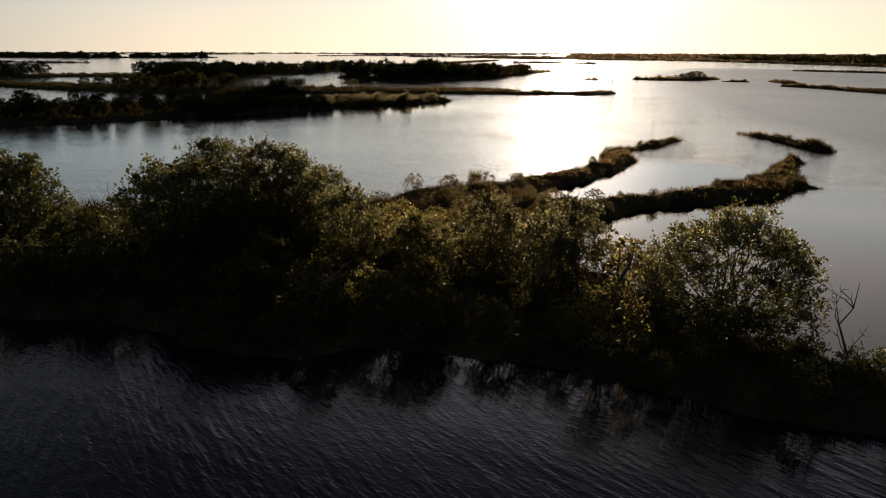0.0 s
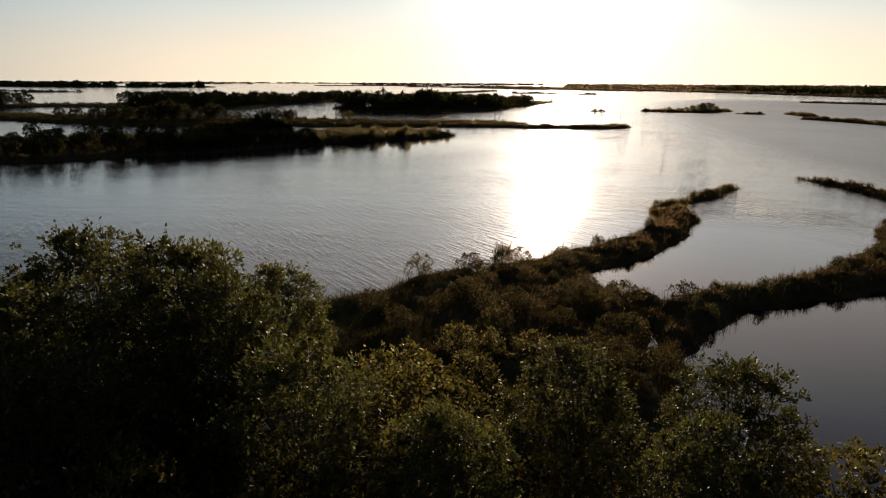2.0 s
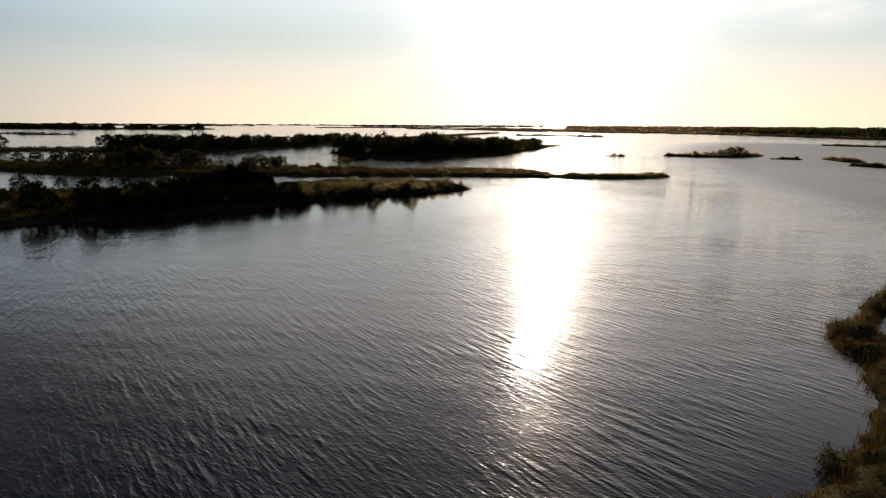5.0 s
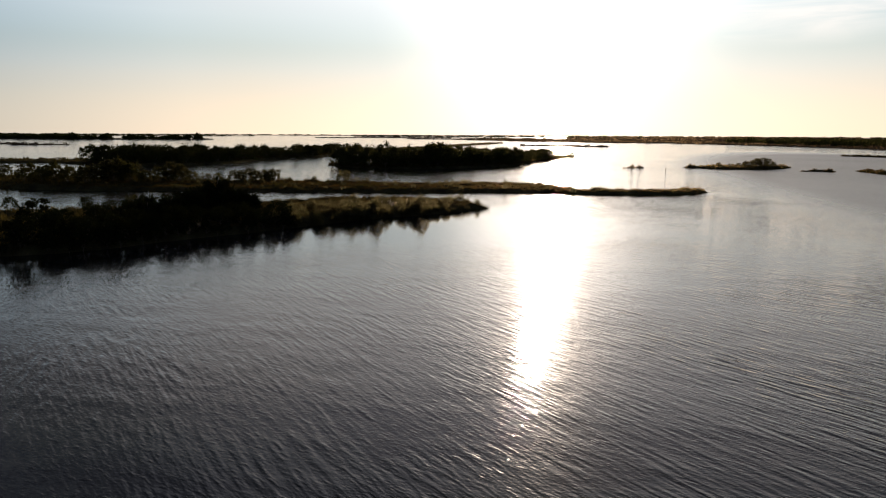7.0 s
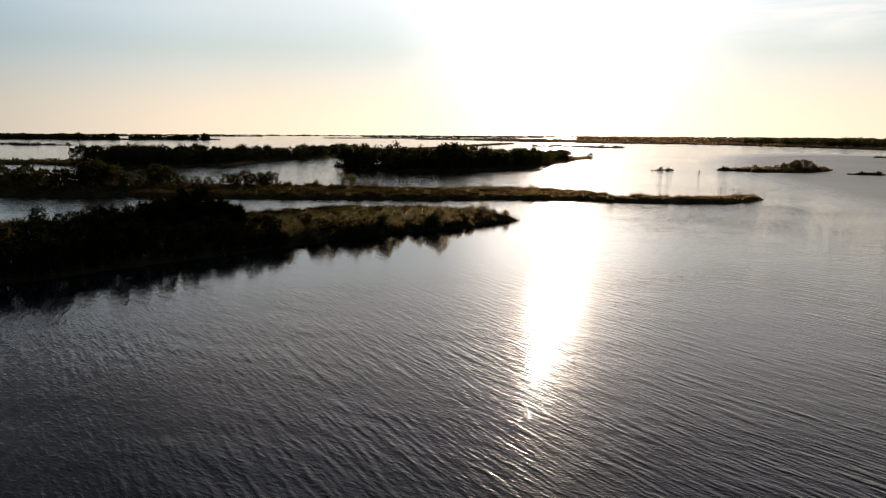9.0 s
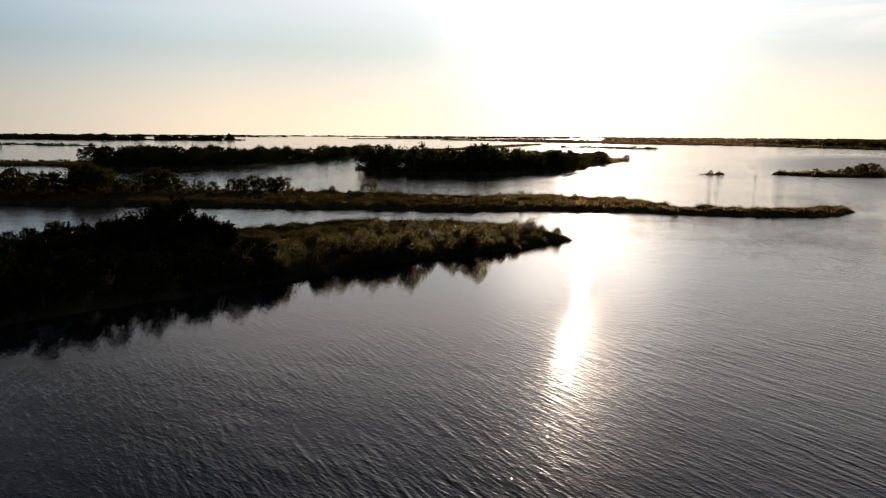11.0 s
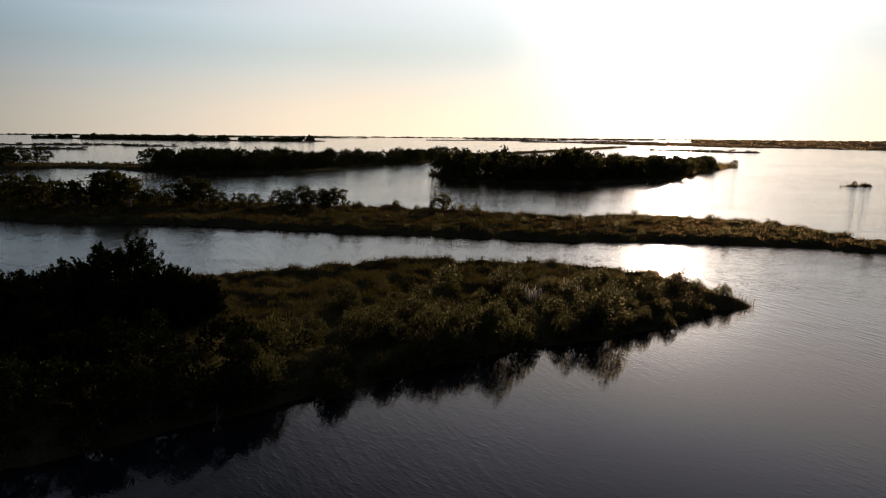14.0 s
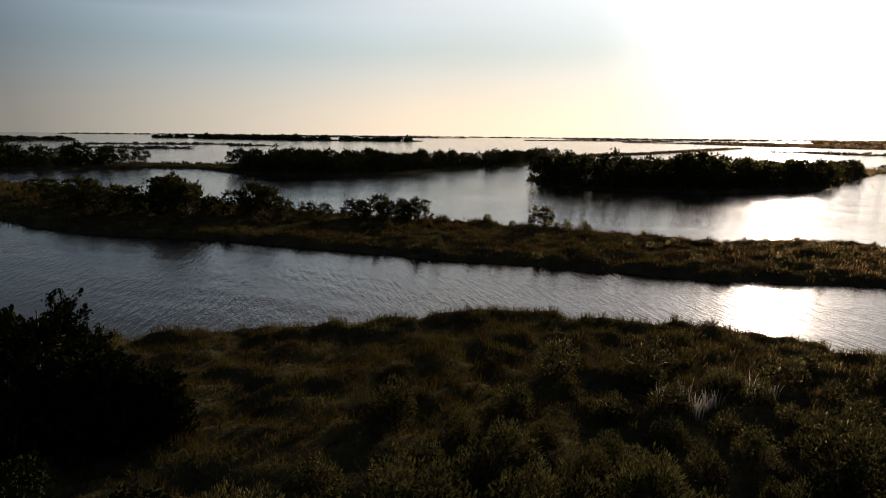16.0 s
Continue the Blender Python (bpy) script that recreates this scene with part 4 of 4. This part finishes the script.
part("leaves", tri_mesh("leaves", v, t, SHRUB_LEAF), fan)
fan.matrix_basis = pose(2.7, 54.9, 0.5)
put(low, spots_on(rng, A, 1.0, 30, (0, 36, 44, 86), 1.5, 0.1, lambda x, y: rng.uniform(0.4, 0.8)), "low shrubs on the spits", rng, A)
for x, y, n in ((-12.7, 153.1, 42), (-9.8, 155.5, 30), (-13.5, 153.9, 12), (-11.9, 153.6, 18)):
    g = np.random.default_rng(int(90 - x))
    v, t = blades(g, g.normal(0, 0.28, 6), g.normal(0, 0.2, 6), np.zeros(6), g.uniform(0.8, 1.4, 6), n // 3, 0.16, 0.02, 0.25)
    reed = tagged(new("dry_reed_clump", tri_mesh("dry_reed_clump", v, t, DRY)), "bleached clump of dry reeds in the marsh grass", "reeds", "dry reed clumps")
    reed.matrix_basis = pose(x, y, 0.55)

# strip between the channels
copse = [clump_tree("shrub", "bushy dark green tree on the low marsh", "shrub", s, 4.0, 3.9, 1700, 0.19, DARK_LEAF, 11, 0.1, 0.18, False) for s in (51, 52, 53)]
gloom = [clump_tree("shrub", "dark dense shrub on the wedge of marsh", "shrub", s, 4.0, 3.9, 1100, 0.2, CEDAR_LEAF, 9, 0.1, 0.18, False) for s in (54, 55)]
put(copse, [(-87.9, 198.9, 1.2), (-84, 196.5, 0.95), (-81, 198.2, 1.0), (-77.5, 200, 1.2), (-74.2, 197.7, 1.5), (-70.8, 197.2, 1.25), (-64.2, 201.8, 1.2), (-61.5, 200.6, 1.1), (-56.9, 202.9, 0.62), (-54.4, 202.7, 0.6), (-50.6, 203, 0.78), (-47.6, 204.2, 0.93), (-44.6, 204.9, 0.78), (-42.6, 205.2, 0.85), (-26.6, 203.4, 0.78), (-92, 203, 1.0), (-98, 206, 1.1), (-104, 207, 1.0), (-110, 209, 0.9), (-86, 201, 1.0), (-79.5, 196.5, 1.1), (-76, 199.5, 1.3), (-72.5, 199.5, 1.2), (-66, 200.5, 1.0), (-62.8, 202.6, 1.1), (-59, 201, 0.7), (-68.5, 199, 0.8), (-49, 202.5, 0.75), (-46, 203.2, 0.8), (-43.5, 203.6, 0.7), (-89.5, 196.5, 1.0), (-95, 199.5, 0.9)], "bushes on the marsh strip", rng)
put(copse, [(-48.2, 148.4, 0.62)], "bushes on the wedge of marsh", rng)
put(gloom, spots_on(rng, B, 1.0, 90, (-46, -23.5, 114, 142), 1.1, -0.45, lambda x, y: rng.uniform(0.34, 0.55) if float(shore(B, np.array(x), np.array(y), 1.0)) > -0.9 and y < 138 else 0), "shrubs on the wedge of marsh", rng, B)
put(gloom, spots_on(rng, B, 1.0, 64, (-44, -24, 120, 139), 1.5, 1.4, lambda x, y: rng.uniform(0.36, 0.62)), "shrubs on the wedge of marsh", rng, B)
put(gloom, spots_on(rng, B, 1.0, 26, (-78, -33, 100, 130), 1.8, 0.3, lambda x, y: rng.uniform(0.45, 0.75) if float(shore(B, np.array(x), np.array(y), 1.0)) > -4.5 else 0), "shrubs on the wedge of marsh", rng, B)
put(gloom, spots_on(rng, B, 1.0, 52, (-80, -41, 104, 153), 2.4, 0.6, lambda x, y: rng.uniform(0.5, 0.9) * (0.62 if y > 134 else 1)), "shrubs on the wedge of marsh", rng, B)
put(low, [(-33.4, 204.5, 1.2), (-23.7, 204.0, 1.4), (-21.8, 204.0, 1.4), (-15.2, 202.5, 0.9)], "low shrubs on the marsh strip", rng)
put(low, spots_on(rng, C, 1.0, 60, (-70, 20, 182, 205), 2.2, 0.5, lambda x, y: rng.uniform(0.6, 1.1)), "low shrubs on the marsh strip", rng, C)

# wooded island and shores
woods = [clump_tree("tree", "dark woodland tree against the bright water", "tree", s, 6.6, 6.6, 1800, 0.32, FAR_LEAF, 10, 0.1, 0.21, False) for s in (71, 72, 73, 74)]
put(woods, spots_on(rng, D, 1.0, 80, (-46, 45, 268, 372), 3.6, 1.0, lambda x, y: rng.uniform(0.75, 1.1) * (1.0 if y < 310 else 0.75)), "trees on the wooded island", rng)
put(woods, [(-6.2, 276, 1.35), (-9, 278, 1.2), (-23.2, 273, 1.2), (-33, 278, 1.15), (61, 393, 0.4)], "trees on the wooded island", rng)
put(woods, spots_on(rng, E, 1.0, 46, (-131, -84, 282, 335), 4.6, 1.0, lambda x, y: rng.uniform(0.7, 1.05)), "trees on the wooded shore", rng)
put(woods, spots_on(rng, E, 1.0, 40, (-100, -58, 336, 450), 5.2, 1.0, lambda x, y: rng.uniform(0.65, 0.9)), "trees on the wooded shore", rng)
put(woods, spots_on(rng, E, 1.0, 62, (-300, -178, 255, 320), 6.0, 1.0, lambda x, y: rng.uniform(0.8, 1.2)), "trees on the wooded shore", rng)
put(copse, [(105.5, 284, 0.92), (103, 283, 0.86), (107.5, 284.5, 0.85), (101, 282.5, 0.72), (98.5, 282.2, 0.62), (96, 282, 0.5), (104, 286, 0.85), (100, 285, 0.65), (109.5, 285.5, 0.55), (89.3, 282, 0.5), (92.8, 281.5, 0.42)], "bushes on the islet", rng)
put(low, [(60.5, 284.3, 1.1)], "low shrub on a tiny islet", rng)
for protos in (bushes, brush, scrub, elders, low, copse, gloom, woods):
    drop_first(protos)
far_woods("dense undergrowth beneath the trees", D, 3.6, 3.4, 0.36, 86, 1.0)
far_woods("dense undergrowth beneath the trees", E, 4.5, 4.4, 0.46, 87, 1.0, (-300, -180, 250, 320))
far_woods("dense undergrowth beneath the trees", E, 4.0, 3.2, 0.4, 88, 1.0, (-131, -60, 280, 440))
far_woods("dark woods along the far shore", RIGHT, 11, 8.5, 1.5, 81, 6.0, (395, 700, 330, 1000))
far_woods("distant wooded bank", FAR[5], 13, 9, 3.4, 82, 3.0)
far_woods("distant wooded bank", FAR[6], 14, 8, 4.0, 83, 3.0)
far_woods("distant wooded bank", FAR[3], 12, 6, 3.0, 84, 3.0)


# ---- posts in the open water ----
def wooden_post(x, y, height, lean):
    bm = bmesh.new()
    bmesh.ops.create_cone(bm, cap_ends=True, segments=8, radius1=0.07, radius2=0.06, depth=height + 1.0)
    bmesh.ops.bevel(bm, geom=[e for e in bm.edges if e.is_boundary is False and abs(e.verts[0].co.z - e.verts[1].co.z) < 0.01], offset=0.01, segments=1, affect="EDGES")
    bmesh.ops.translate(bm, verts=bm.verts, vec=(0, 0, (height - 1.0) / 2))
    me = bpy.data.meshes.new("wooden_post")
    bm.to_mesh(me)
    bm.free()
    me.materials.append(BARK)
    ob = tagged(new("wooden_post", me), "thin weathered wooden post standing in the water", "post", "posts in the water")
    ob.matrix_basis = pose(x, y, 0, lean, 0.5 * lean, 0)


for x, y, height, lean in ((66.9, 269.0, 0.9, 2), (66.1, 266.2, 1.0, -3)):
    wooden_post(x, y, height, lean)
